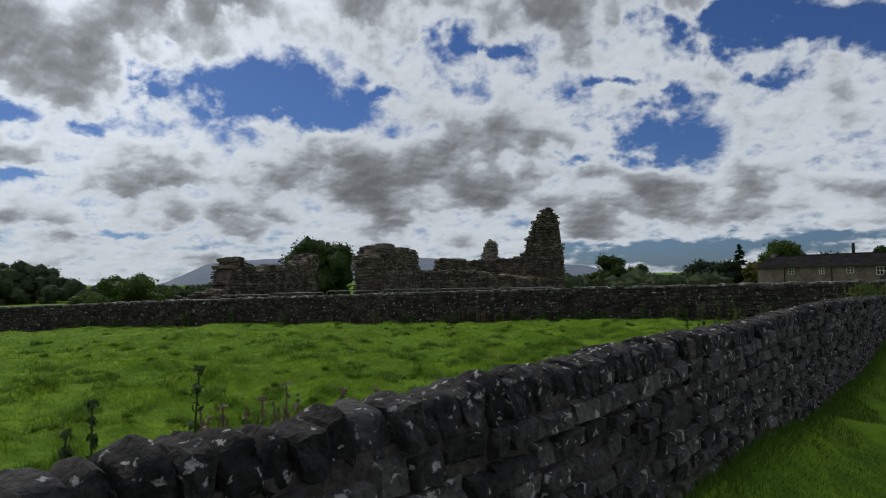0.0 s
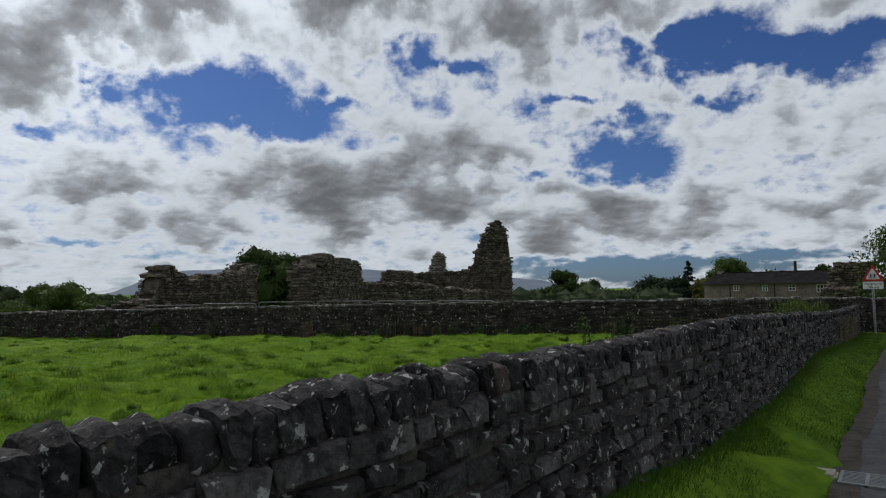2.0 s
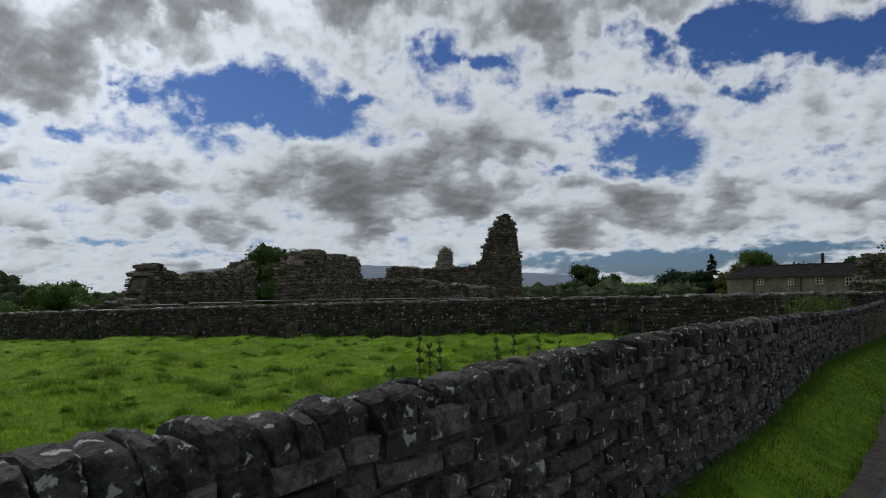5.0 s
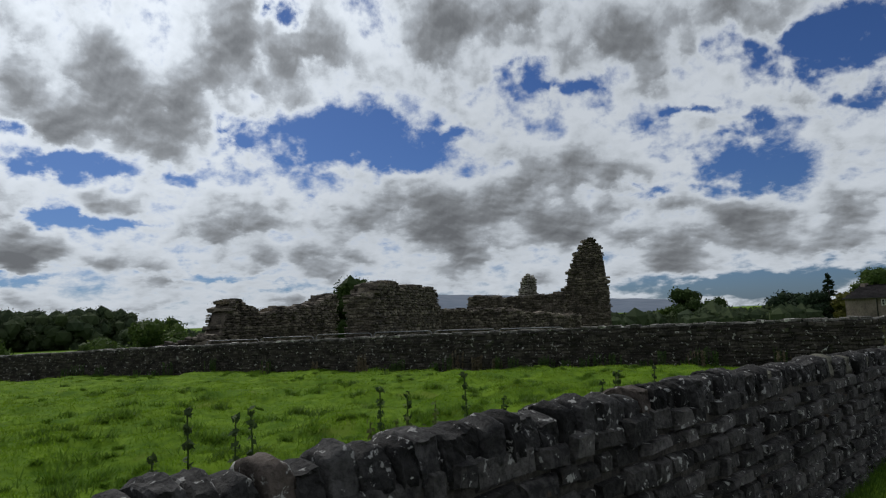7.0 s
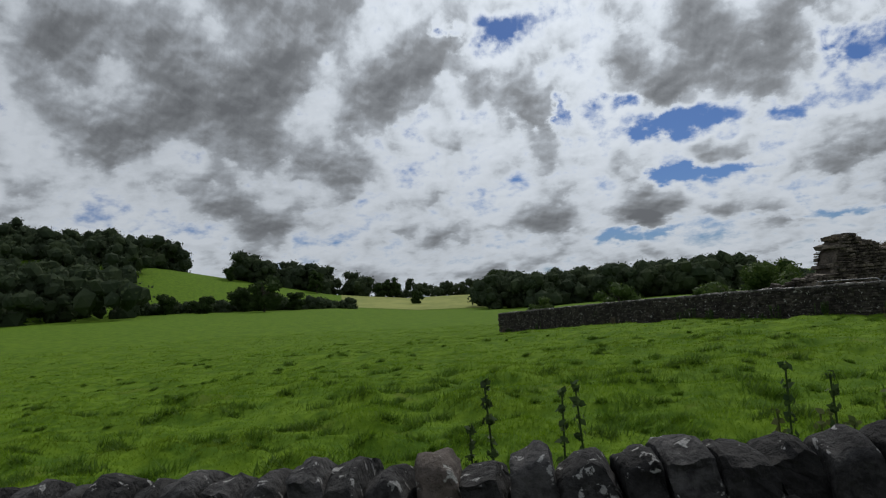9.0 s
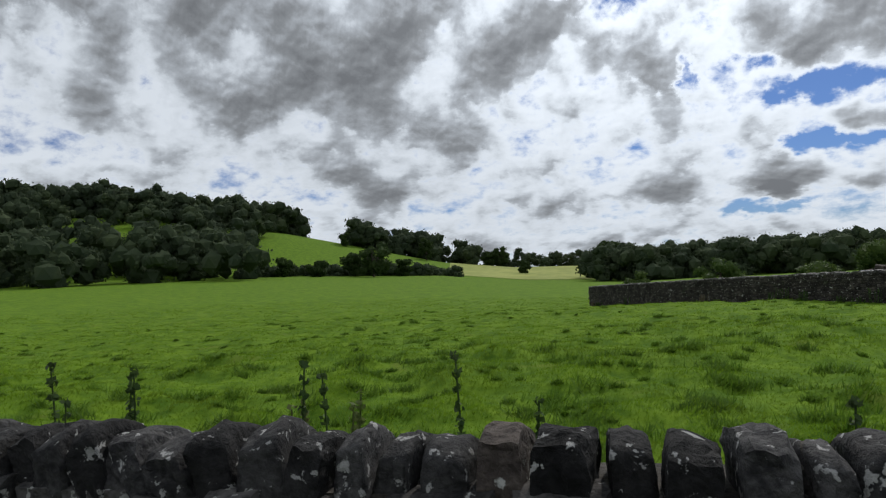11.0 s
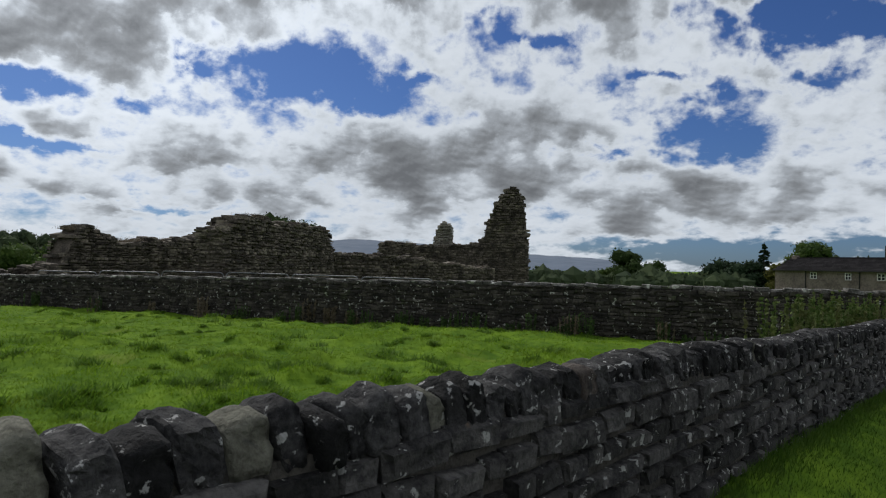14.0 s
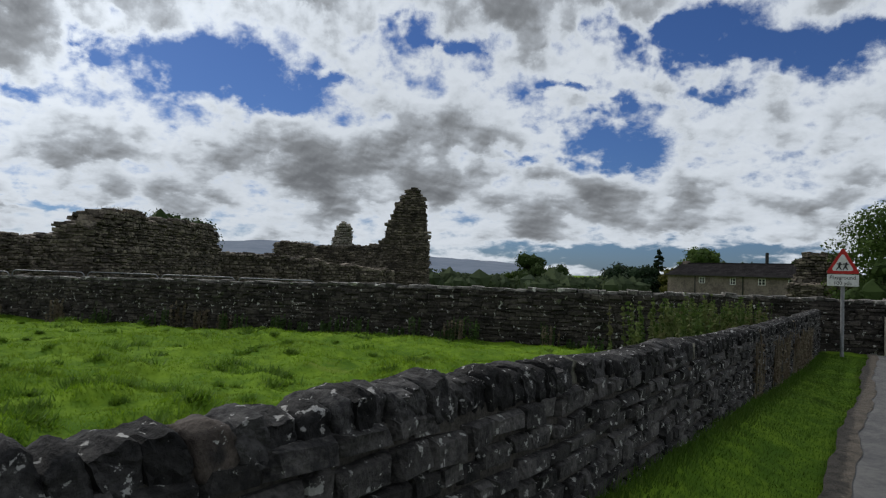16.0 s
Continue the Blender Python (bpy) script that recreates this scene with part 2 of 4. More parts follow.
FIELD_STONE_JOINED = surface("field_wall_courses", (0.018, 0.016, 0.014), (0.07, 0.061, 0.052), 2.6, 0.93, 0.8, 12, (0.045, 0.05, 0.028), 0.62,
                             (0.42, 0.42, 0.38), 0.61, 8.0, 0.5, True)
# coping paler than the wall face: light on its tops put into the colour
FIELD_CAP = surface("pale_lit_coping", (0.045, 0.042, 0.038), (0.16, 0.152, 0.14), 4.0, 0.93, 0.5, 14, None, 0.6, (0.48, 0.47, 0.43), 0.6, 4.0, 0.4)
RUIN = surface("ruin_rubble_stone", (0.034, 0.029, 0.024), (0.175, 0.148, 0.118), 1.6, 0.95, 0.8, 9, (0.24, 0.19, 0.15), 0.66,
               (0.34, 0.33, 0.28), 0.70, 2.2, 0.5)
RUIN_JOINED = surface("ruin_rubble_courses", (0.034, 0.029, 0.024), (0.175, 0.148, 0.118), 1.6, 0.95, 0.8, 9, (0.24, 0.19, 0.15), 0.66,
                      (0.34, 0.33, 0.28), 0.70, 2.2, 0.5, True)
RUIN_CORE = surface("ruin_core", (0.04, 0.034, 0.028), (0.12, 0.10, 0.08), 2.4, 0.96, 1.0, 9)
PALE_STONE = surface("pale_dressed_stone", (0.16, 0.148, 0.125), (0.32, 0.295, 0.25), 1.4, 0.93, 0.7, 10, None, 0.6, None, 0.6, 5, 0.3)
TURF = surface("pasture_turf", (0.052, 0.108, 0.009), (0.118, 0.195, 0.014), 0.9, 0.97, 0.9, 5.0, (0.11, 0.155, 0.02), 0.60, spec=0.05)
ASPHALT = surface("worn_asphalt", (0.065, 0.065, 0.067), (0.115, 0.113, 0.11), 2.5, 0.9, 0.5, 60, (0.11, 0.10, 0.085), 0.64)
GRIT_EDGE = surface("gritty_road_edge", (0.04, 0.034, 0.027), (0.10, 0.085, 0.068), 9.0, 0.95, 0.6, 40)
BLADE = leafy("grass_blades", ((0.095, 0.185, 0.010), (0.165, 0.265, 0.017), (0.115, 0.180, 0.015)), 0.7, 0.5)
TUSSOCK = leafy("tussock_blades", ((0.055, 0.118, 0.011), (0.105, 0.185, 0.017), (0.07, 0.125, 0.018)), 0.9, 0.45)
VERGE = leafy("verge_blades", ((0.043, 0.092, 0.011), (0.08, 0.148, 0.019), (0.065, 0.112, 0.019)), 1.4, 0.4)
LEAF = leafy("broad_leaves", ((0.028, 0.048, 0.015), (0.048, 0.076, 0.022), (0.036, 0.058, 0.020)), 0.12, 0.3, 0.8)
# paler, greyer copy of the broad leaves: distance haze mixed into the colour
LEAF_HAZED = leafy("haze_paled_leaves", ((0.038, 0.056, 0.030), (0.075, 0.098, 0.048), (0.050, 0.068, 0.040)), 0.06, 0.3, 0.9)
LEAF_LIGHT = leafy("sunlit_leaves", ((0.035, 0.065, 0.016), (0.085, 0.125, 0.03), (0.05, 0.085, 0.02)), 0.25, 0.35)
LEAF_OLIVE = leafy("olive_leaves", ((0.06, 0.065, 0.018), (0.12, 0.115, 0.03), (0.08, 0.08, 0.02)), 0.25, 0.3)
NEEDLE = leafy("dark_needles", ((0.012, 0.024, 0.012), (0.030, 0.050, 0.024), (0.02, 0.035, 0.018)), 0.4, 0.15)
WEED = leafy("nettle_leaves", ((0.03, 0.06, 0.02), (0.07, 0.115, 0.03), (0.05, 0.07, 0.03)), 2.0, 0.3)
PALE_WEED = leafy("pale_weed_leaves", ((0.07, 0.10, 0.03), (0.13, 0.16, 0.05), (0.11, 0.11, 0.05)), 2.0, 0.3)
DRY = leafy("dry_stalks", ((0.11, 0.088, 0.058), (0.20, 0.17, 0.12), (0.13, 0.10, 0.07)), 3.0, 0.2)
BARK = surface("bark", (0.035, 0.028, 0.022), (0.09, 0.075, 0.06), 3.0, 0.95, 0.8, 15)
STEEL = surface("galvanised_steel", (0.16, 0.165, 0.17), (0.26, 0.265, 0.27), 6.0, 0.6, 0.1, 40, metal=0.5)
SLATE = surface("dark_slate", (0.009, 0.0085, 0.009), (0.021, 0.019, 0.020), 0.8, 0.95, 0.4, 5, vary=0.25, island=True, spec=0.05)
COTTAGE = surface("cottage_sandstone", (0.085, 0.068, 0.060), (0.175, 0.142, 0.125), 0.9, 0.93, 0.6, 6, None, 0.6, None, 0.6, 5, 0.25, True)
PAINT = surface("white_paint", (0.52, 0.52, 0.50), (0.68, 0.68, 0.66), 3.0, 0.6, 0.05)
BLACK = surface("black_ironwork", (0.012, 0.012, 0.012), (0.028, 0.027, 0.026), 4.0, 0.5, 0.1)
RED = surface("sign_red", (0.34, 0.018, 0.018), (0.44, 0.028, 0.024), 3.0, 0.45, 0.0)
GLASS = surface("dark_window_glass", (0.012, 0.014, 0.016), (0.02, 0.022, 0.025), 1.0, 0.08, 0.0)
# blue-grey base colour imitates distance haze over the moor
HAZY_MOOR = surface("haze_tinted_moorland", (0.085, 0.112, 0.155), (0.125, 0.152, 0.198), 0.004, 1.0, 0.0)
KERB = surface("pale_kerb_stone", (0.24, 0.21, 0.17), (0.40, 0.36, 0.30), 5.0, 0.92, 0.4, 30)
HAY = surface("cut_meadow", (0.17, 0.20, 0.04), (0.26, 0.28, 0.07), 0.05, 1.0, 0.2, 1.0)


# ---- shape helpers ----
def put_mesh(name, verts, faces, mat, sides=4, smooth=False):
    """One mesh from arrays; every face has the same number of sides."""
    verts, faces = np.asarray(verts, dtype=np.float32).reshape(-1, 3), np.asarray(faces, dtype=np.int32).reshape(-1, sides)
    me = bpy.data.meshes.new(name)
    me.vertices.add(len(verts))
    me.vertices.foreach_set("co", verts.ravel())
    me.loops.add(faces.size)
    me.loops.foreach_set("vertex_index", faces.ravel())
    me.polygons.add(len(faces))
    me.polygons.foreach_set("loop_start", np.arange(0, faces.size, sides, dtype=np.int32))
    me.polygons.foreach_set("use_smooth", np.full(len(faces), smooth))
    me.update(calc_edges=True)
    me.materials.append(mat)
    return me


def part(name, bm, mat, parent, label=""):
    """Links a bmesh, or a ready mesh, as one object under a thing or a part."""
    if isinstance(bm, bmesh.types.BMesh):
        me = bpy.data.meshes.new(name)
        bm.to_mesh(me)
        bm.free()
        me.materials.append(mat)
    else:
        me = bm
    ob = new(name, me)
    ob.parent = parent
    if parent is not None:
        ob.matrix_parent_inverse = Matrix.LocRotScale(parent.location, parent.rotation_euler, None).inverted()
    return tagged(ob, label)


def thing(name, at, label, category, group="", kind=""):
    ob = new(name)
    ob.location = at
    ob.empty_display_size = 0.2
    return tagged(ob, label, category, group, kind)


def box(bm, x0, x1, y0, y1, z0, z1, m=None, bevel=0.0):
    made = bmesh.ops.create_cube(bm, size=1.0)["verts"]
    t = Matrix.Translation(((x0 + x1) / 2, (y0 + y1) / 2, (z0 + z1) / 2)) @ Matrix.Diagonal((x1 - x0, y1 - y0, z1 - z0, 1))
    bmesh.ops.transform(bm, matrix=(m @ t) if m is not None else t, verts=made)
    if bevel:
        bmesh.ops.bevel(bm, geom=list({e for v in made for e in v.link_edges}), offset=bevel, segments=2, affect="EDGES")
    return bm


def box_mesh(x0, x1, y0, y1, z0, z1, m=None, bevel=0.0):
    return box(bmesh.new(), x0, x1, y0, y1, z0, z1, m, bevel)


def rod(bm, a, b, r0, r1, sides=7):
    a, b = Vector(a), Vector(b)
    d = b - a
    bmesh.ops.create_cone(bm, cap_ends=True, segments=sides, radius1=r0, radius2=r1, depth=d.length,
                          matrix=Matrix.Translation((a + b) / 2) @ d.to_track_quat("Z", "Y").to_matrix().to_4x4())
    return bm


def smooth01(v):
    v = np.clip(v, 0.0, 1.0)
    return v * v * (3 - 2 * v)


STONE_V = np.array([[x, 0.5, z] for x, z in ((-.5, -.5), (.5, -.5), (.5, .5), (-.5, .5))]
                   + [[x, -0.25, z] for x, z in ((-.5, -.5), (.5, -.5), (.5, .5), (-.5, .5))]
                   + [[x * 0.84, -0.5, z * 0.76] for x, z in ((-.5, -.5), (.5, -.5), (.5, .5), (-.5, .5))])
STONE_F = np.array([[a, (a + 1) % 4, (a + 1) % 4 + 4, a + 4] for a in range(4)] + [[a + 4, (a + 1) % 4 + 4, (a + 1) % 4 + 8, a + 8] for a in range(4)] + [[8, 9, 10, 11]])
dice = np.random.default_rng(7)


def stone_mesh(name, mat):
    """One rough-faced stone of unit size, its face towards -y."""
    v = STONE_V + dice.uniform(-0.07, 0.07, STONE_V.shape)
    return put_mesh(name, v, STONE_F, mat)


def joined_stones(name, rows, mat):
    """Many stones in one mesh. rows: centre (3), size (3), turn about z, tilt."""
    rows = np.array(rows)
    n = len(rows)
    v = STONE_V[None] + dice.uniform(-0.08, 0.08, (n, 12, 3))
    v = v * rows[:, None, 3:6]
    c, s = np.cos(rows[:, 7])[:, None], np.sin(rows[:, 7])[:, None]
    x, z = v[..., 0] * c + v[..., 2] * s, -v[..., 0] * s + v[..., 2] * c
    c, s = np.cos(rows[:, 6])[:, None], np.sin(rows[:, 6])[:, None]
    out = np.stack((x * c - v[..., 1] * s, x * s + v[..., 1] * c, z), axis=-1) + rows[:, None, 0:3]
    f = STONE_F[None] + (np.arange(n) * 12)[:, None, None]
    return put_mesh(name, out, f, mat)


def courses(a, b, base, top, height, length, depth, proud=0.03, gap=0.012, wild=0.02):
    """Stones laid in rough courses on the face that runs from a to b, facing the right-hand side of that way."""
    a, b = np.array(a, float), np.array(b, float)
    run = float(np.hypot(*(b - a)))
    d = (b - a) / run
    turn = math.atan2(d[1], d[0])
    out_way = np.array((d[1], -d[0]))
    low = min(base(u) for u in np.linspace(0, run, 30)) - 0.08
    high = max(top(u) for u in np.linspace(0, run, 60))
    rows, z = [], low
    while z < high:
        h = dice.uniform(*height)
        u = dice.uniform(-0.2, 0.0)
        while u < run:
            w = dice.uniform(*length) * (1.4 if dice.random() < 0.12 else 1.0)
            m = u + w / 2
            hh = h * (dice.uniform(0.72, 1.12))
            if 0 <= m <= run and base(m) - 0.1 < z + h / 2 < top(m) - h * 0.05:
                dep = depth * dice.uniform(0.8, 1.2)
                c = a + d * m + out_way * (dice.uniform(0, proud) - dep * 0.5 + 0.02)
                rows.append((c[0], c[1], z + h / 2 + dice.uniform(-wild, wild) * 2.5 * h, w - gap, dep, hh - gap, turn + dice.uniform(-1, 1) * wild,
                             dice.uniform(-1, 1) * wild))
            u += w
        z += h
    return rows


def lay(rows, meshes, name, parent):
    """Each stone as an object of its own on one of a few shared meshes."""
    for x, y, z, sx, sy, sz, turn, tilt in rows:
        ob = new(name, meshes[int(dice.integers(len(meshes)))])
        ob.parent = parent
        ob.matrix_parent_inverse = Matrix.Translation(-Vector(parent.location))
        ob.matrix_basis = Matrix.LocRotScale((x, y, z), Euler((0, tilt, turn)), (sx, sy, sz))


# ---- ground ----
MID = ((0, -0.6), (60, -0.7), (90, -1.58), (105, -1.35), (120, -1.0), (180, -0.8))          # height 56 m away, by bearing
FAR = ((0, -3.0), (60, -3.0), (89, -3.2), (97, -1.7), (104, 1.6), (117, 3.9), (130, 5.0), (180, 5.0))   # 200 m away
HILL = ((0, -3.0), (40, -2.0), (60, -1.0), (75, 0.0), (89, 2.0), (98, 3.6), (104, 8.0), (112, 19.0), (118, 27.0), (130, 36.0), (180, 32.0))  # 330 m away


def along(table, v):
    return np.interp(v, [p[0] for p in table], [p[1] for p in table])


BANK = ((2, 0.50), (8, 0.50), (9.5, 0.44), (10.5, 0.32), (12, 0.25), (15, 0.20), (17, 0.30), (18.6, 0.36), (20.5, 0.29), (25, 0.11), (33, 0.0))   # verge at the wall's foot


def ground_z(x, y):
    """Height of the land: a gentle swell in the pasture, a dip beyond it, then rising fields."""
    x, y = np.asarray(x, float), np.asarray(y, float)
    r = np.hypot(x - 12.0, y - 1.7)
    b = np.degrees(np.arctan2(y, x - 10.0))
    front = smooth01((y - 1.9) / 1.5)
    near = 0.12 - 0.62 * smooth01((r - 9.0) / 17.0)
    mid, far, hill = along(MID, b), along(FAR, b), along(HILL, b)
    z = near + (mid - near) * smooth01((r - 26.0) / 30.0)
    z = np.where(r > 56, mid + (far - mid) * np.clip((r - 56) / 144, 0, 1), z)
    z = np.where(r > 200, far + (hill - far) * smooth01((r - 200) / 130), z)
    z = np.where(r > 430, hill + (-6.0 - hill) * smooth01((r - 430) / 500), z)
    side = -0.16 * smooth01((x - 22.0) / 9.0)
    bank = along(BANK, x) * smooth01((y - 0.84) / 0.85) * (1 - smooth01((y - 1.75) / 0.5)) * (np.abs(x - 15) < 40)
    return front * z + bank + (1 - front) * side * (r < 400) + (1 - front) * smooth01((r - 60) / 120) * np.minimum(far, 0)


LATTICE = np.random.default_rng(3).uniform(-1, 1, (128, 128))


def soft_noise(x, y):
    """Smooth value noise, one knot a metre."""
    i, j = np.floor(x).astype(int), np.floor(y).astype(int)
    u, v = smooth01(x - i), smooth01(y - j)
    at = lambda p, q: LATTICE[p % 128, q % 128]
    return (at(i, j) * (1 - u) + at(i + 1, j) * u) * (1 - v) + (at(i, j + 1) * (1 - u) + at(i + 1, j + 1) * u) * v


def lumps(x, y):
    """Tussocky unevenness of the grazed field."""
    x, y = np.asarray(x, float), np.asarray(y, float)
    broad = soft_noise(x * 0.45 + 3.1, y * 0.55 + 7.7)
    clod = soft_noise(x * 1.25 + 0.35 * y, y * 1.7 - 0.2 * x)
    fine = soft_noise(x * 3.3 - 0.6 * y, y * 3.9 + 0.5 * x)
    return broad * 0.35 + np.maximum(clod, -0.25) * 0.75 + fine * 0.35


def rough_z(x, y):
    r = np.hypot(x - 12.0, y - 1.7)
    field = smooth01((y - 2.15) / 0.6) * (1 - smooth01((r - 70) / 60))
    verge = smooth01((y - 0.86) / 0.2) * (1 - smooth01((y - 1.55) / 0.1))
    return ground_z(x, y) + lumps(x, y) * (0.16 * field + 0.02 * verge) + 0.03 * verge


def build_ground():
    turns = np.radians(np.concatenate((np.arange(-12, 192, 0.55), np.arange(192, 348, 6.0))))
    dist = [1.2]
    while dist[-1] < 4600:
        dist.append(dist[-1] * (1.0125 if dist[-1] < 60 else 1.06))
    dist = np.array(dist)
    rr, tt = np.meshgrid(dist, turns, indexing="ij")
    x, y = 12.0 + rr * np.cos(tt), 0.6 + rr * np.sin(tt)
    v = np.stack((x, y, rough_z(x, y)), axis=-1).reshape(-1, 3)
    n, m = len(turns), len(dist)
    i, j = np.meshgrid(np.arange(m - 1), np.arange(n), indexing="ij")
    k = (j + 1) % n
    quads = np.stack((i * n + j, (i + 1) * n + j, (i + 1) * n + k, i * n + k), axis=-1).reshape(-1, 4)
    hub = len(v)
    v = np.vstack((v, [[12.0, 0.6, 0.0]]))
    me = put_mesh("ground", v, quads, TURF, 4, True)
    ob = tagged(new("ground", me), "bright green tussocky grazing pasture and grass verge", "ground", kind="structure")
    middle = put_mesh("ground_centre", v[np.concatenate((np.arange(n), [hub]))], np.array([[n, a, (a + 1) % n] for a in range(n)]), TURF, 3, True)
    return ob, middle


ground, middle = build_ground()
part("turf", middle, TURF, ground)


def strip(name, xs, edges, lift, mat):
    """A thin sheet lying on the land between two edge lines y0(x), y1(x)."""
    rows = []
    for x in xs:
        y0, y1 = edges(x)
        for s in np.linspace(0, 1, 9):
            rows.append((x, y0 + (y1 - y0) * s, 0.0))
    v = np.array(rows)
    v[:, 2] = ground_z(v[:, 0], v[:, 1]) + lift
    n = len(xs)
    f = [(i * 9 + j, (i + 1) * 9 + j, (i + 1) * 9 + j + 1, i * 9 + j + 1) for i in range(n - 1) for j in range(8)]
    return put_mesh(name, v, f, mat, 4, True)


def verge_edge(x):
    return 0.80 - 0.12 * float(smooth01((x - 20) / 6)) + 0.03 * math.sin(x * 1.1) + 0.014 * math.sin(x * 4.3 + 1) + 0.008 * math.sin(x * 9.1)


road = tagged(new("road", strip("road", np.arange(-30, 34.2, 0.2), lambda x: (-5.5, verge_edge(x) - 0.10), 0.045, ASPHALT)),
              "worn grey asphalt lane beside the grass verge", "road", kind="structure")
edge = tagged(new("road_edge", strip("road_edge", np.arange(-30, 34.2, 0.1), lambda x: (verge_edge(x) - 0.155 - 0.012 * math.sin(x * 2.3), verge_edge(x) + 0.03), 0.053, GRIT_EDGE)),
              "bare gritty earth along the edge of the lane", "road edge", kind="structure")


# ---- roadside wall: rough courses under upright coping stones ----
WALL_X0, WALL_X1, FACE, BACK = -7.0, 33.9, 1.66, 1.93


CREST = ((-7, 1.335), (5, 1.33), (7.5, 1.30), (9.5, 1.275), (11, 1.265), (12.5, 1.28), (14, 1.24), (15, 1.215), (16, 1.18), (17.7, 1.14), (21.6, 1.01), (26, 0.92), (34, 0.85))


def wall_top(x):
    """Top of the courses, under the coping."""
    return float(along(CREST, x)) - 0.128 + 0.008 * math.sin(x * 1.9)


def build_road_wall():
    xs = np.arange(WALL_X0, WALL_X1 + 0.01, 0.4)
    v, f = [], []
    for x in xs:
        z0, z1 = float(ground_z(x, 1.8)) - 0.25, wall_top(x) + 0.01
        v += [(x, FACE + 0.004, z0), (x, BACK - 0.02, z0), (x, BACK - 0.02, z1), (x, FACE + 0.004, z1)]
    n = len(xs)
    for i in range(n - 1):
        f += [(i * 4 + a, i * 4 + (a + 1) % 4, i * 4 + 4 + (a + 1) % 4, i * 4 + 4 + a) for a in range(4)]
    f += [(3, 2, 1, 0), (n * 4 - 4, n * 4 - 3, n * 4 - 2, n * 4 - 1)]
    wall = tagged(new("wall_1", put_mesh("wall_1", v, f, MORTAR)), "low blackened gritstone field wall with upright coping stones", "wall", kind="structure")
    base = lambda u: float(ground_z(WALL_X0 + u, 1.6)) - 0.05
    top = lambda u: wall_top(WALL_X0 + u)
    rows = courses((WALL_X0, FACE), (WALL_X1, FACE), base, top, (0.050, 0.125), (0.085, 0.26), 0.12, 0.034, 0.017, 0.06)
    near = [r for r in rows if 8.6 < r[0] < 19.0 and r[2] > 0.35]
    near = near[::max(1, math.ceil(len(near) / 300))]
    chosen = {id(r) for r in near}
    lay(near, [stone_mesh("stone", GRIT) for _ in range(8)], "stone", wall)
    rest = [r for r in rows if id(r) not in chosen]
    rest += courses((WALL_X1, BACK), (WALL_X0, BACK), lambda u: base(WALL_X1 - WALL_X0 - u), lambda u: top(WALL_X1 - WALL_X0 - u), (0.08, 0.14), (0.2, 0.45), 0.12, 0.03, 0.014, 0.05)
    tagged(part("stonework", joined_stones("stonework", rest, GRIT_JOINED), GRIT, wall), "coursed dark gritstone face", kind="stuff")
    # coping: rough blocks on edge, leaning along most of the wall, upright and gappy in the middle
    shapes = {COPING: [], COPING_PALE: [], COPING_BROWN: []}
    for n in range(16):
        bm = bmesh.new()
        bmesh.ops.create_cube(bm, size=1.0)
        bmesh.ops.subdivide_edges(bm, edges=bm.edges[:], cuts=5, use_grid_fill=True)
        taper, slope, skew = float(dice.uniform(-0.16, 0.26)), float(dice.uniform(-0.20, 0.20)), float(dice.uniform(-0.12, 0.12))
        chip = Vector((float(dice.choice((-0.5, 0.5))), float(dice.uniform(-0.5, 0.5)), 0.5))
        for p in bm.verts:
            o, q = p.co.copy(), p.co.copy()
            q.x *= 1 + taper * o.z
            q.x += skew * o.z
            q.z += slope * o.x * max(0.0, o.z + 0.2)
            q.z -= max(0.0, o.z) * (0.30 * (abs(o.y) * 2) ** 2.6 + 0.32 * max(0.0, o.y))
            rim = max(abs(o.x), abs(o.z)) * 2, min(abs(o.x), abs(o.z)) * 2
            q *= 1 - 0.10 * (rim[0] * rim[1]) ** 4
            q += (q - chip) * -0.16 * max(0.0, 1 - (o - chip).length / 0.45)
            q += Vector(noise.noise_vector(o * 1.9 + Vector((n * 7.3, 0, 0)))) * 0.075
            q += Vector(noise.noise_vector(o * 5.5 + Vector((n * 3.1, 5, 0)))) * 0.05
            q += Vector(noise.noise_vector(o * 12.0 + Vector((n * 1.7, 2, 9)))) * 0.022
            p.co = q
        for mat in shapes:
            if mat is not COPING and n % 4:
                continue
            me = bpy.data.meshes.new("coping_stone")
            bm.to_mesh(me)
            me.polygons.foreach_set("use_smooth", [n % 3 == 0] * len(me.polygons))
            me.materials.append(mat)
            shapes[mat].append(me)
        bm.free()
    pale, brown = (13.69, 14.99, 15.38, 15.99, 18.9, 21.3), (10.4, 12.25, 16.9, 7.9)
    x = WALL_X0
    while x < WALL_X1:
        w = float(dice.uniform(0.074, 0.118))
        h = float(dice.uniform(0.125, 0.165))
        upright = float(smooth01((x - 11.3) / 0.5) * (1 - smooth01((x - 12.9) / 0.5)))
        lean = -14.0 + 17.0 * upright + float(dice.uniform(-6, 6))
        mat = COPING_PALE if any(abs(x + w / 2 - p) < w / 2 for p in pale) else COPING_BROWN if any(abs(x + w / 2 - p) < w / 2 for p in brown) else COPING
        ob = new("coping_stone", shapes[mat][int(dice.integers(len(shapes[mat])))])
        ob.parent = wall
        ob.matrix_basis = Matrix.LocRotScale((x + w / 2, FACE + 0.085 + float(dice.uniform(-0.018, 0.018)), wall_top(x) + h / 2 - 0.025),
                                             Euler((radians(float(dice.uniform(-5, 5))), radians(lean), radians(float(dice.uniform(-6, 6))))),
                                             (w * 0.90, 0.20 * float(dice.uniform(0.9, 1.1)), h))
        x += w * (1.0 + 0.14 * upright + float(dice.uniform(-0.02, 0.05)))
    return wall


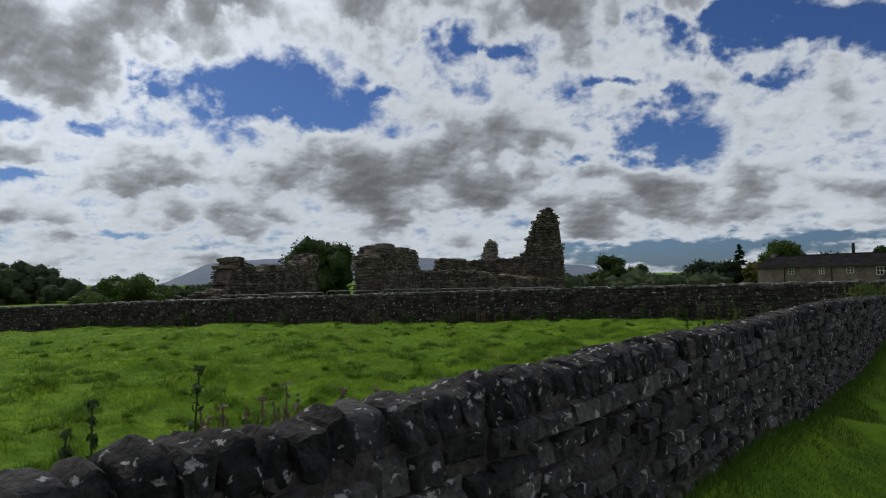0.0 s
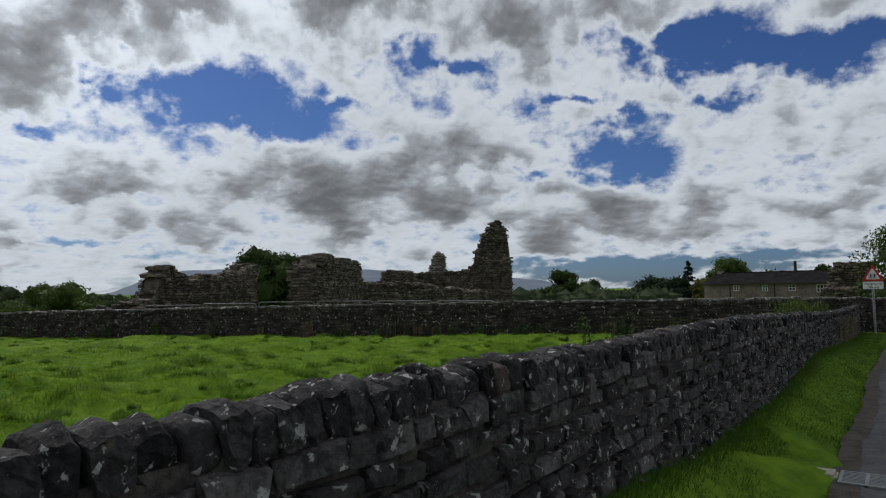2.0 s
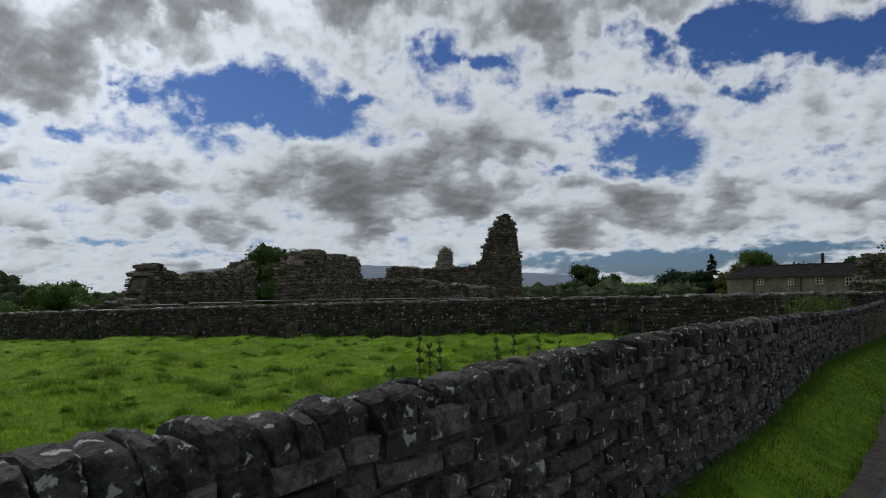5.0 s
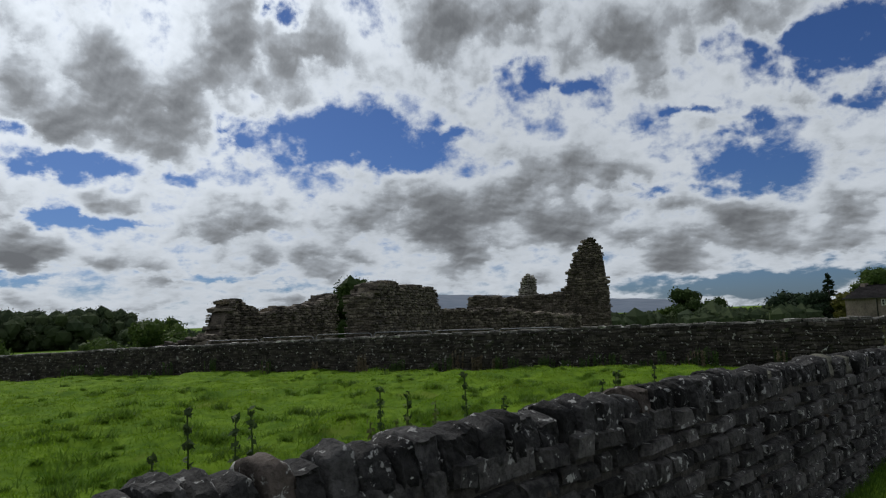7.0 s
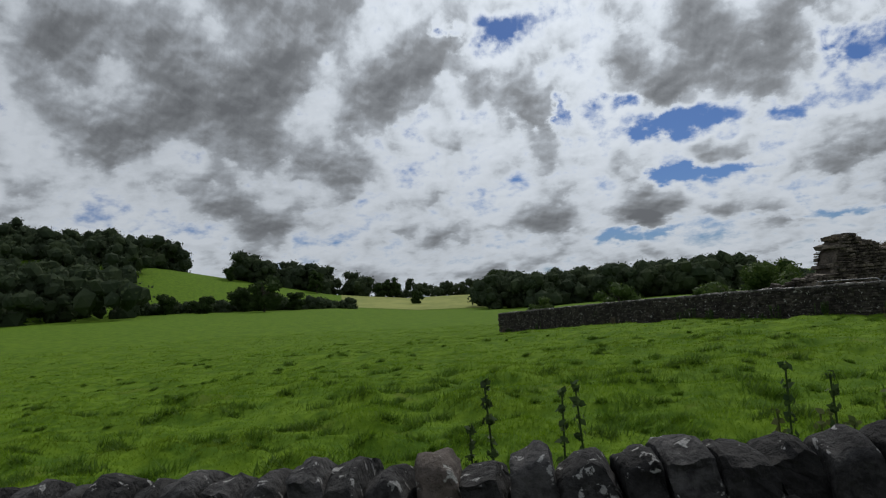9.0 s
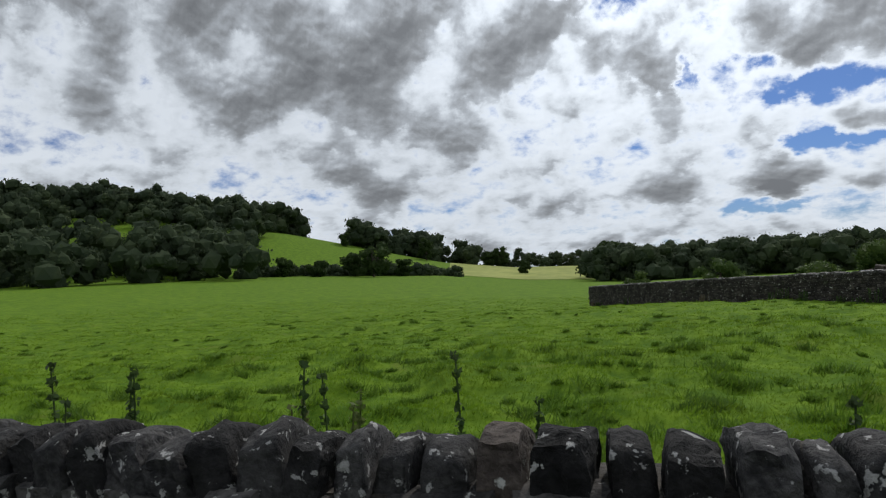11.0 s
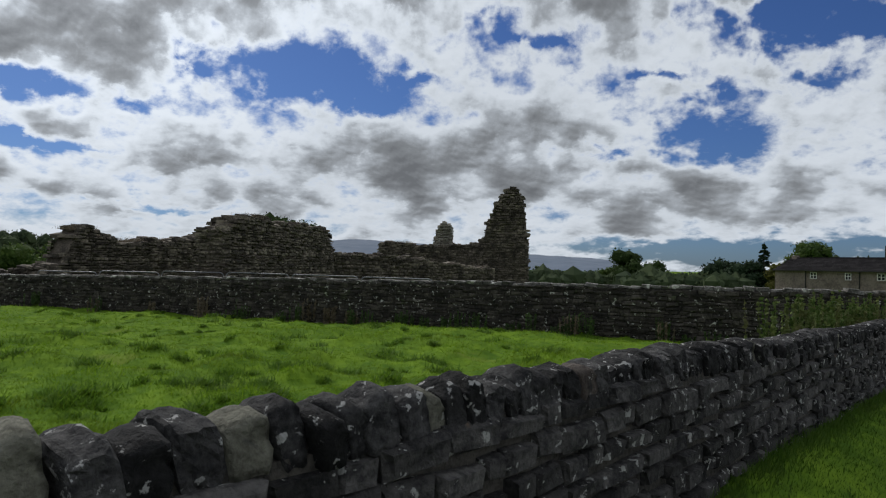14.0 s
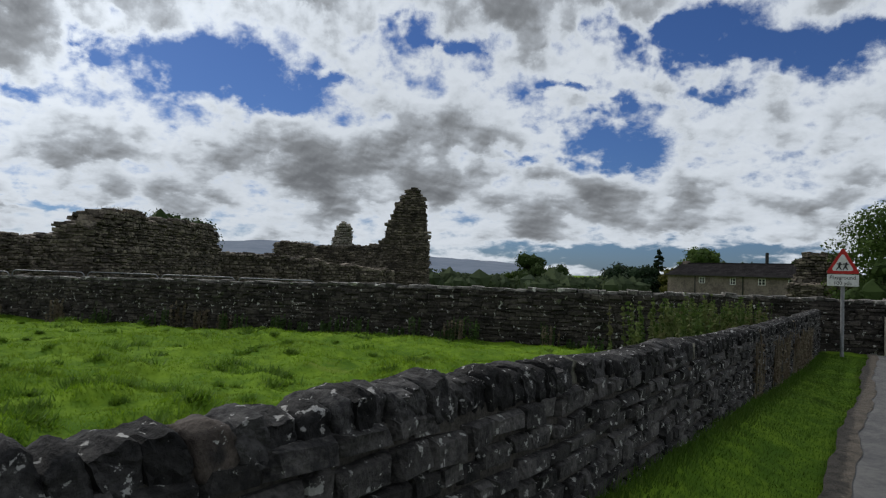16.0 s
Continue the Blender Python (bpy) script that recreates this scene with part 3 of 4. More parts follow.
wall_1 = build_road_wall()


# ---- field wall round the ruin ----
FIELD_WALL = ((35.4, -2.6), (34.75, 0.0), (33.6, 3.4), (32.2, 7.2), (29.6, 15.6), (26.6, 24.9), (21.6, 34.6), (16.9, 43.5), (10.1, 56.2))
FIELD_TOP = (1.02, 1.03, 1.05, 1.02, 0.93, 0.78, 0.62, 0.38, -0.08)
FIELD_BASE = (-0.1, -0.12, -0.15, -0.40, -0.5, -0.6, -0.65, -1.05, -1.52)


def build_field_wall():
    wall, cap_shapes = None, [stone_mesh("coping_stone", FIELD_CAP) for _ in range(6)]
    shapes = [stone_mesh("stone", FIELD_STONE) for _ in range(6)]
    v, f, rest, near, caps = [], [], [], [], []
    for i in range(len(FIELD_WALL) - 1):
        a, b = np.array(FIELD_WALL[i]), np.array(FIELD_WALL[i + 1])
        run = float(np.hypot(*(b - a)))
        d = (b - a) / run
        n = np.array((d[1], -d[0])) * -1.0          # towards the field
        t0, t1, b0, b1 = FIELD_TOP[i], FIELD_TOP[i + 1], FIELD_BASE[i] - 0.15, FIELD_BASE[i + 1] - 0.15
        k = len(v)
        for p, lo, hi in ((a, b0, t0), (b, b1, t1)):
            for q, z in ((p + n * 0.0, lo), (p - n * 0.42, lo), (p - n * 0.42, hi), (p + n * 0.0, hi)):
                v.append((q[0], q[1], z))
        f += [(k + s, k + (s + 1) % 4, k + 4 + (s + 1) % 4, k + 4 + s) for s in range(4)] + [(k + 3, k + 2, k + 1, k), (k + 4, k + 5, k + 6, k + 7)]
        mix = lambda p, q: (lambda u: p + (q - p) * (u / run))
        rows = courses(b, a, (lambda g: lambda u: g(run - u))(mix(b0, b1)), (lambda g: lambda u: g(run - u))(mix(t0, t1)),
                       (0.06, 0.15), (0.14, 0.42), 0.12, 0.045, 0.018, 0.10)
        if 2 <= i <= 3:
            near += rows
        else:
            rest += rows
        u = 0.0
        while u < run:
            w = float(dice.uniform(0.16, 0.36))
            c = a + d * (u + w / 2) - n * 0.2
            caps.append((c[0], c[1], t0 + (t1 - t0) * u / run + 0.04 + float(dice.uniform(-0.02, 0.02)), w * 0.95, 0.44, float(dice.uniform(0.05, 0.13)),
                         math.atan2(-d[1], -d[0]) + float(dice.uniform(-0.08, 0.08)), float(dice.uniform(-0.1, 0.1))))
            u += w
    wall = tagged(new("wall_2", put_mesh("wall_2", v, f, FIELD_STONE)), "dark lichen-spotted rubble stone wall round the ruin", "wall", kind="structure")
    step = max(1, math.ceil(len(near) / 300))
    lay(near[::step], shapes, "stone", wall)
    rest += [r for i, r in enumerate(near) if i % step]
    tagged(part("stonework", joined_stones("stonework", rest, FIELD_STONE_JOINED), FIELD_STONE, wall), "weathered coursed rubble face", kind="stuff")
    lay(caps, cap_shapes, "coping_stone", wall)
    return wall


wall_2 = build_field_wall()


# ---- the ruin ----
def ruin_wall(name, a, b, profile, thick, label, base=-0.9, course=(0.07, 0.19), length=(0.14, 0.45), single=200, ragged=0.10, mat=None):
    """A broken rubble wall from a to b whose top follows the profile (run, height)."""
    a, b = np.array(a, float), np.array(b, float)
    run = float(np.hypot(*(b - a)))
    d = (b - a) / run
    n = np.array((d[1], -d[0]))
    jag = dice.uniform(-1, 1, 400)

    def top(u):
        h = float(np.interp(u, [p[0] for p in profile], [p[1] for p in profile]))
        return h + ragged * float(np.interp(u * 2.6, np.arange(400), jag))

    ob = thing(name, (float(a[0]), float(a[1]), base), label, "ruined wall", "abbey ruin")
    us = np.arange(0, run + 0.01, 0.18)
    us[-1] = run
    v, f = [], []
    for u in us:
        p, q, h = a + d * u + n * (thick / 2 - 0.1), a + d * u - n * (thick / 2 - 0.1), top(u) - 0.10
        v += [(p[0], p[1], base), (q[0], q[1], base), (q[0], q[1], h + float(dice.uniform(-0.06, 0.06))), (p[0], p[1], h)]
    m = len(us)
    for i in range(m - 1):
        f += [(i * 4 + s, i * 4 + (s + 1) % 4, i * 4 + 4 + (s + 1) % 4, i * 4 + 4 + s) for s in range(4)]
    f += [(3, 2, 1, 0), (m * 4 - 4, m * 4 - 3, m * 4 - 2, m * 4 - 1)]
    part("core", put_mesh("core", v, f, RUIN_CORE), RUIN_CORE, ob)
    flat = lambda u: base
    e0, e1 = a + n * thick / 2, a - n * thick / 2
    f0, f1 = b + n * thick / 2, b - n * thick / 2
    front = courses(e0, f0, flat, top, course, length, 0.22, 0.07, 0.03, 0.09)
    rest = courses(f1, e1, flat, lambda u: top(run - u), course, length, 0.22, 0.07, 0.03, 0.09)
    rest += courses(e1, e0, flat, lambda u: top(0.05), course, length, 0.2, 0.08, 0.03, 0.09)
    rest += courses(f0, f1, flat, lambda u: top(run - 0.05), course, length, 0.2, 0.08, 0.03, 0.09)
    u = 0.0
    while u < run:                                   # loose stones on the broken top
        w = float(dice.uniform(0.2, 0.5)) * (1.0 if run > 2 else 0.5)
        for s in (-0.3, 0.0, 0.3):
            c = a + d * (u + w / 2) + n * (s * thick + float(dice.uniform(-0.1, 0.1)))
            rest.append((c[0], c[1], top(u + w / 2) - 0.04 + float(dice.uniform(-0.07, 0.05)), w, thick * 0.42, float(dice.uniform(0.12, 0.24)),
                         math.atan2(d[1], d[0]) + float(dice.uniform(-0.3, 0.3)), float(dice.uniform(-0.2, 0.2))))
        u += w
    seen = [r for r in front if r[2] > 0.7]
    step = max(1, math.ceil(len(seen) / single))
    mine = seen[::step]
    keep = {id(r) for r in mine}
    lay(mine, [stone_mesh("stone", mat or RUIN) for _ in range(5)], "stone", ob)
    rest += [r for r in front if id(r) not in keep]
    tagged(part("rubble", joined_stones("rubble", rest, mat or RUIN_JOINED), RUIN_JOINED, ob), "weathered rubble stonework", kind="stuff")
    return ob


ruin_wall("ruined_wall", (28.3, 24.3), (38.6, 30.35),
          ((0, 2.7), (0.6, 2.85), (0.9, 3.1), (1.7, 3.28), (2.3, 3.45), (3.3, 3.42), (4.0, 3.15), (5.5, 3.24), (7.6, 3.34), (9.8, 3.36), (10.6, 3.3), (11.5, 3.05), (11.83, 2.3)), 1.3,
          "thick broken rubble wall of a ruined abbey, grass on its top", single=300)
ruin_wall("ruined_wall", (25.0, 32.95), (37.1, 38.95),
          ((0, 1.0), (0.9, 1.35), (1.3, 2.25), (1.65, 2.72), (2.1, 2.95), (2.7, 2.85), (3.4, 2.62), (3.9, 2.42), (4.2, 2.22), (6.0, 2.42), (6.9, 2.6), (7.35, 2.35), (7.75, 2.5), (8.8, 2.62), (10.8, 2.80), (12.4, 3.30), (13.6, 3.5), (14.3, 3.45)), 1.2,
          "long low ruined abbey wall with a raised broken end", single=200)
ruin_wall("ruined_wall", (38.9, 30.5), (51.0, 27.9), ((0, 1.9), (1.5, 2.05), (5, 2.0), (8.5, 1.62), (12.4, 1.35)), 1.1,
          "low stretch of ruined abbey wall", single=150)
ruin_wall("ruined_wall", (48.7, 36.2), (52.9, 30.0), ((0, 3.0), (0.6, 3.16), (3.5, 2.9), (7.5, 3.1)), 1.1, "rear cross wall of the ruin with a flat top", single=150)
ruin_wall("ruined_pinnacle", (50.95, 32.95), (51.65, 31.85), ((0, 3.0), (0.12, 3.9), (0.3, 4.35), (0.75, 4.66), (1.15, 4.5), (1.31, 4.2)), 0.55,
          "narrow pale standing fragment of dressed stone", single=60, ragged=0.05, mat=PALE_STONE)
ruin_wall("ruined_tower", (52.3, 30.9), (54.75, 27.3),
          ((0, 3.0), (0.6, 3.1), (1.1, 3.45), (1.35, 3.9), (1.42, 4.9), (1.7, 5.1), (1.95, 5.9), (2.4, 6.5), (2.75, 7.05), (3.4, 7.12), (3.75, 6.65), (4.05, 6.3), (4.2, 4.5), (4.36, 3.0)), 1.15,
          "tall jagged finger of ruined abbey masonry", single=300, ragged=0.16)
ruin_wall("ruined_pier", (57.2, 4.3), (56.6, 1.9), ((0, 1.7), (0.15, 2.6), (0.5, 2.95), (2.2, 3.0), (2.47, 2.9)), 1.3,
          "square ruined stone pier beside the cottage", base=-2.6, single=120)
ruin_wall("ruined_wall", (55.8, 4.6), (55.3, 2.6), ((0, 1.35), (2.6, 1.4)), 0.5, "low broken wall in front of the ruined pier", base=-2.6, single=60, ragged=0.05)
ruin_wall("ruined_wall", (23.2, 35.2), (25.3, 33.2), ((0, 0.5), (1.2, 0.75), (2.9, 1.1)), 0.9, "tumbled rubble at the end of the ruin", single=40)


# ---- barrier rails beside the ruin ----
def barrier(a, b, z0a, z1a):
    """A low hoop of bent steel tube on two legs."""
    a, b = Vector(a), Vector(b)
    ob = thing("barrier_rail", (a.x, a.y, z0a), "galvanised steel hoop barrier behind the stone wall", "railing", "hoop barriers along the ruin")
    d = (b - a).normalized()
    bend, top = 0.16, z1a
    line = [Vector((a.x, a.y, z0a)), Vector((a.x, a.y, top - bend))]
    for s in (30, 60, 90):
        line.append(Vector((a.x, a.y, 0)) + d * bend * (1 - math.cos(radians(s))) + Vector((0, 0, top - bend + bend * math.sin(radians(s)))))
    for s in (90, 60, 30):
        line.append(Vector((b.x, b.y, 0)) - d * bend * (1 - math.cos(radians(s))) + Vector((0, 0, top - bend + bend * math.sin(radians(s)))))
    line += [Vector((b.x, b.y, top - bend)), Vector((b.x, b.y, z0a))]
    for nm, pts in (("leg", line[:2]), ("top_rail", line[1:-1]), ("leg", line[-2:])):
        bm = bmesh.new()
        for p, q in zip(pts, pts[1:]):
            rod(bm, p, q, 0.020, 0.020, 8)
        part(nm, bm, STEEL, ob)
    return ob


RAIL_ENDS = ((21.5, 37.0), (22.9, 34.3), (24.45, 31.4), (25.85, 28.75), (27.2, 26.2), (28.35, 23.4), (29.25, 20.5), (30.1, 17.7), (30.95, 15.0))
RAIL_TOPS = (0.55, 0.72, 0.92, 0.98, 1.04, 1.06, 1.06, 1.05)
for p, q, top in zip(RAIL_ENDS, RAIL_ENDS[1:], RAIL_TOPS):
    dx, dy = (q[0] - p[0]) * 0.02, (q[1] - p[1]) * 0.02
    barrier((p[0] + dx, p[1] + dy, 0), (q[0] - dx, q[1] - dy, 0), float(ground_z(*p)) - 0.05, top)


# ---- cottage beyond the ruin ----
def build_cottage():
    a, b = Vector((97.5, 21.9, 0)), Vector((91.5, 6.0, 0))
    d = (b - a).normalized()
    run = (b - a).length
    m = Matrix.Translation(a) @ Matrix(((d.x, -d.y, 0, 0), (d.y, d.x, 0, 0), (0, 0, 1, 0), (0, 0, 0, 1)))    # x along the front, y to the rear
    ob = thing("cottage", (a.x, a.y, -3.2), "long low stone cottage with a dark slate roof", "house")
    eave, ridge, deep = 1.95, 3.25, 6.4
    bm = box_mesh(0, run, 0, 0.45, -3.3, eave, m)
    part("wall", bm, COTTAGE, ob, "buff sandstone front wall")
    bm = box_mesh(0, run, deep - 0.45, deep, -3.3, eave, m)
    part("wall", bm, COTTAGE, ob)
    for x in (0.0, run - 0.45):
        bm = bmesh.new()
        vs = [bm.verts.new(m @ Vector((x + s, y, z))) for s in (0, 0.45) for y, z in ((0.46, -3.3), (deep - 0.46, -3.3), (deep - 0.46, eave), (deep / 2, ridge - 0.12), (0.46, eave))]
        bm.faces.new(vs[:5][::-1])
        bm.faces.new(vs[5:])
        for i in range(5):
            bm.faces.new((vs[i], vs[(i + 1) % 5], vs[5 + (i + 1) % 5], vs[5 + i]))
        part("gable_wall", bm, COTTAGE, ob)
    # slates in rows on both slopes
    pitch = math.hypot(deep / 2 + 0.3, ridge - eave + 0.2)
    ang = math.atan2(ridge - eave + 0.2, deep / 2 + 0.3)
    for side in (0, 1):
        rows_v, rows_f = [], []
        n_rows = 9
        for r in range(n_rows):
            x = -0.25 + (0.2 if r % 2 else 0)
            while x < run + 0.2:
                w = 0.42
                s0, s1 = r * pitch / n_rows, (r + 1) * pitch / n_rows + 0.12
                k = len(rows_v)
                for xx in (x, x + w - 0.015):
                    for s, h in ((s0, 0.035), (s1, 0.012), (s0, 0.0), (s1, -0.02)):
                        y = -0.3 + s * math.cos(ang)
                        y = y if side == 0 else deep - y
                        p = m @ Vector((xx, y, eave - 0.2 + s * math.sin(ang) + h + 0.05))
                        rows_v.append(p)
                rows_f += [(k, k + 4, k + 5, k + 1), (k, k + 2, k + 6, k + 4), (k + 2, k + 3, k + 7, k + 6), (k, k + 1, k + 3, k + 2), (k + 4, k + 6, k + 7, k + 5)]
                x += w
        tagged(part("roof", put_mesh("roof", rows_v, rows_f, SLATE), SLATE, ob, "dark slate roof slope"))
    part("ridge", box_mesh(-0.2, run + 0.2, deep / 2 - 0.15, deep / 2 + 0.15, ridge - 0.02, ridge + 0.14, m), SLATE, ob)
    part("chimney", box_mesh(0.05, 0.65, deep / 2 - 0.35, deep / 2 + 0.35, ridge - 0.3, ridge + 0.34, m, 0.03), COTTAGE, ob, "short stone chimney stack")
    bm = bmesh.new()
    rod(bm, m @ Vector((10.4, deep / 2, ridge - 0.2)), m @ Vector((10.4, deep / 2, ridge + 1.3)), 0.19, 0.17, 10)
    part("flue", bm, BLACK, ob, "black metal flue pipe")
    part("gutter", box_mesh(-0.1, run + 0.1, -0.42, -0.28, eave - 0.16, eave - 0.05, m), BLACK, ob, "black eaves gutter")
    for x in (3.7, 9.5):
        bm = bmesh.new()
        rod(bm, m @ Vector((x, -0.06, -3.2)), m @ Vector((x, -0.06, eave - 0.1)), 0.06, 0.06, 8)
        part("downpipe", bm, BLACK, ob, "black downpipe")
    for x, w, h in ((4.2, 0.75, 0.7), (8.0, 0.65, 0.75), (11.2, 0.8, 0.7), (14.4, 1.5, 0.9)):
        z1 = eave - 0.28
        win = part("window", box_mesh(x, x + w, -0.015, 0.03, z1 - h, z1, m), GLASS, ob, "small-paned white cottage window")
        bm = bmesh.new()
        for p0, p1 in ((x, x + 0.07), (x + w - 0.07, x + w), (x + w / 2 - 0.035, x + w / 2 + 0.035)):
            box(bm, p0, p1, -0.05, -0.016, z1 - h, z1, m)
        if w > 1.2:
            for q in (0.25, 0.75):
                box(bm, x + w * q - 0.03, x + w * q + 0.03, -0.05, -0.016, z1 - h, z1, m)
        for z in (z1 - h, z1 - h / 2 - 0.02, z1 - 0.06):
            box(bm, x, x + w, -0.053, -0.018, z, z + 0.06, m)
        part("window_frame", bm, PAINT, win, "white painted glazing bars")
        part("window_sill", box_mesh(x - 0.1, x + w + 0.1, -0.12, -0.004, z1 - h - 0.12, z1 - h - 0.004, m), COTTAGE, win)
        part("lintel", box_mesh(x - 0.15, x + w + 0.15, -0.03, -0.004, z1 + 0.004, z1 + 0.16, m), COTTAGE, win)
    part("doorway", box_mesh(-0.02, -0.004, 2.2, 3.0, -1.2, -0.1, m), BLACK, ob, "narrow dark gable opening")
    # lean-to shed at the near end of the front
    part("lean_to", box_mesh(16.0, run - 0.05, -2.2, -0.01, -3.3, 0.35, m), COTTAGE, ob, "low stone lean-to")
    part("lean_to_roof", box_mesh(15.9, run, -2.4, -0.012, 0.354, 0.5, m), SLATE, ob)
    return ob


build_cottage()


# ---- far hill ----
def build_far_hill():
    """A long flat-topped moor on the skyline, its haze painted as blue-grey colour."""
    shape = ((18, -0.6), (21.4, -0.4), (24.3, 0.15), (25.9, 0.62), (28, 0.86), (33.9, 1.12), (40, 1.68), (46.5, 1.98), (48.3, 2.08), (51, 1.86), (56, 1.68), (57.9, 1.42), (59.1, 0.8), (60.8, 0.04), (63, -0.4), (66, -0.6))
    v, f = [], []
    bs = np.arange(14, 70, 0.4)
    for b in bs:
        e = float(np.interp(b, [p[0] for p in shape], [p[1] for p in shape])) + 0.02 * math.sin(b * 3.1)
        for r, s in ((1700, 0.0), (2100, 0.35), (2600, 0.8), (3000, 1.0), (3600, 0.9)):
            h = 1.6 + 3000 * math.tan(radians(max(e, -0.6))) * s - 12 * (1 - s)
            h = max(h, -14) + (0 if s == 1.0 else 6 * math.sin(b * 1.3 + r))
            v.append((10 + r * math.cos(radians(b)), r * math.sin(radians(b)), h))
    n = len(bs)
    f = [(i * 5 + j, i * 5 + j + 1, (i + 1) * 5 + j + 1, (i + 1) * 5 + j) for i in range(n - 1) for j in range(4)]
    return tagged(new("backdrop", put_mesh("backdrop", v, f, HAZY_MOOR, 4, True)), "long flat-topped moorland hill with haze painted into its colour", "hill", kind="structure")


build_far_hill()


def patch_field(name, b0, b1, r0, r1, label):
    """A paler mown field on the far slope."""
    bs, rs = np.linspace(b0, b1, 40), np.linspace(r0, r1, 24)
    v = np.array([(10 + r * math.cos(radians(b)), r * math.sin(radians(b)), 0.0) for b in bs for r in rs])
    v[:, 2] = ground_z(v[:, 0], v[:, 1]) + 0.12
    f = [(i * 24 + j, (i + 1) * 24 + j, (i + 1) * 24 + j + 1, i * 24 + j + 1) for i in range(39) for j in range(23)]
    return tagged(new(name, put_mesh(name, v, f, HAY, 4, True)), label, "field", kind="structure")


patch_field("field_1", 88.0, 103.5, 222, 335, "pale mown meadow rising to the wood")


# ---- trees ----
def leaf_quads(centres, radii, count, size, squash=0.8):
    """Small leaf sprays scattered in clumps: each is one bent quad."""
    centres, radii = np.asarray(centres, float), np.asarray(radii, float)
    pick = dice.integers(0, len(centres), count)
    way = dice.normal(size=(count, 3))
    way /= np.linalg.norm(way, axis=1)[:, None]
    c = centres[pick] + way * (radii[pick] * dice.uniform(0.55, 1.06, count) ** 0.6)[:, None] * np.array((1, 1, squash))
    a = dice.normal(size=(count, 3))
    a /= np.linalg.norm(a, axis=1)[:, None]
    b = np.cross(a, way)
    b /= np.linalg.norm(b, axis=1)[:, None] + 1e-6
    s = size * dice.uniform(0.5, 1.2, count)
    a, b = a * s[:, None], b * (s * 0.7)[:, None]
    v = np.stack((c - a, c + b * 0.9, c + a, c - b), axis=1)
    f = np.arange(count * 4).reshape(-1, 4)
    return v.reshape(-1, 3), f


def crown_clumps(at, width, height, lumps_n, low=0.3):
    """Clump centres that fill an uneven crown."""
    cs, rs = [], []
    for _ in range(lumps_n):
        t = dice.uniform(low, 1.0)
        spread = math.sin(math.pi * min(1.0, max(0.08, (t - low * 0.7) / (1.08 - low * 0.7)))) ** 0.6
        g, q = dice.uniform(0, 2 * math.pi), dice.uniform(0, 1) ** 0.6
        cs.append((at[0] + math.cos(g) * q * spread * width * 0.42, at[1] + math.sin(g) * q * spread * width * 0.42, at[2] + t * height * 0.93))
        rs.append(width * dice.uniform(0.13, 0.22))
    return np.array(cs), np.array(rs)


def inner_body(cs, rs, scale=0.72):
    """Dim solid hearts of the clumps, hidden by the leaves."""
    bm = bmesh.new()
    for c, r in zip(cs, rs):
        made = bmesh.ops.create_icosphere(bm, subdivisions=1, radius=float(r) * scale)["verts"]
        for p in made:
            p.co = Vector(c) + p.co * float(dice.uniform(0.75, 1.15))
    return bm


def tree(name, x, y, height, width, label, mat=None, leaves=2600, size=0.16, lumps_n=26, low=0.3, category="tree", group="", z=None, open_crown=False):
    mat = mat or LEAF
    z = float(ground_z(x, y)) - 0.1 if z is None else z
    ob = thing(name, (x, y, z), label, category, group)
    cs, rs = crown_clumps((x, y, z), width, height, lumps_n, low)
    bm = bmesh.new()
    lean = Vector((float(dice.uniform(-0.03, 0.03)), float(dice.uniform(-0.03, 0.03)), 1)) * height * 0.62
    foot = Vector((x, y, z))
    fork = foot + lean * 0.55
    rod(bm, foot, fork, height * 0.030, height * 0.021, 9)
    rod(bm, fork, foot + lean * 1.25, height * 0.021, height * 0.006, 7)
    part("trunk", bm, BARK, ob)
    bm = bmesh.new()
    for c in cs[:: max(1, len(cs) // 12)]:
        start = foot + lean * float(dice.uniform(0.5, 1.1))
        rod(bm, start, Vector(c), height * 0.011, height * 0.003, 5)
    part("limbs", bm, BARK, ob)
    if not open_crown:
        part("inner_foliage", inner_body(cs, rs), mat, ob)
    v, f = leaf_quads(cs, rs, leaves, size)
    part("crown", put_mesh("crown", v, f, mat), mat, ob)
    return ob


def conifer(x, y, z, height, width, label):
    ob = thing("conifer", (x, y, z), label, "conifer")
    part("trunk", rod(bmesh.new(), (x, y, z), (x, y, z + height), 0.28, 0.03, 8), BARK, ob)
    cs, rs = [], []
    for _ in range(120):
        t = float(dice.uniform(0.10, 0.98))
        g = float(dice.uniform(0, 6.28))
        far = (width * 0.5 * (1 - t) ** 0.85 + 0.15) * float(dice.uniform(0.5, 1.15))
        for s in (0.3, 0.55, 0.8, 1.0):
            cs.append((x + math.cos(g) * far * s, y + math.sin(g) * far * s, z + t * height - far * s * 0.28))
            rs.append(0.16 + 0.24 * (1 - t) * (1.15 - s))
    v, f = leaf_quads(cs, rs, 8000, 0.20, 0.45)
    part("crown", put_mesh("crown", v, f, NEEDLE), NEEDLE, ob)
    return ob


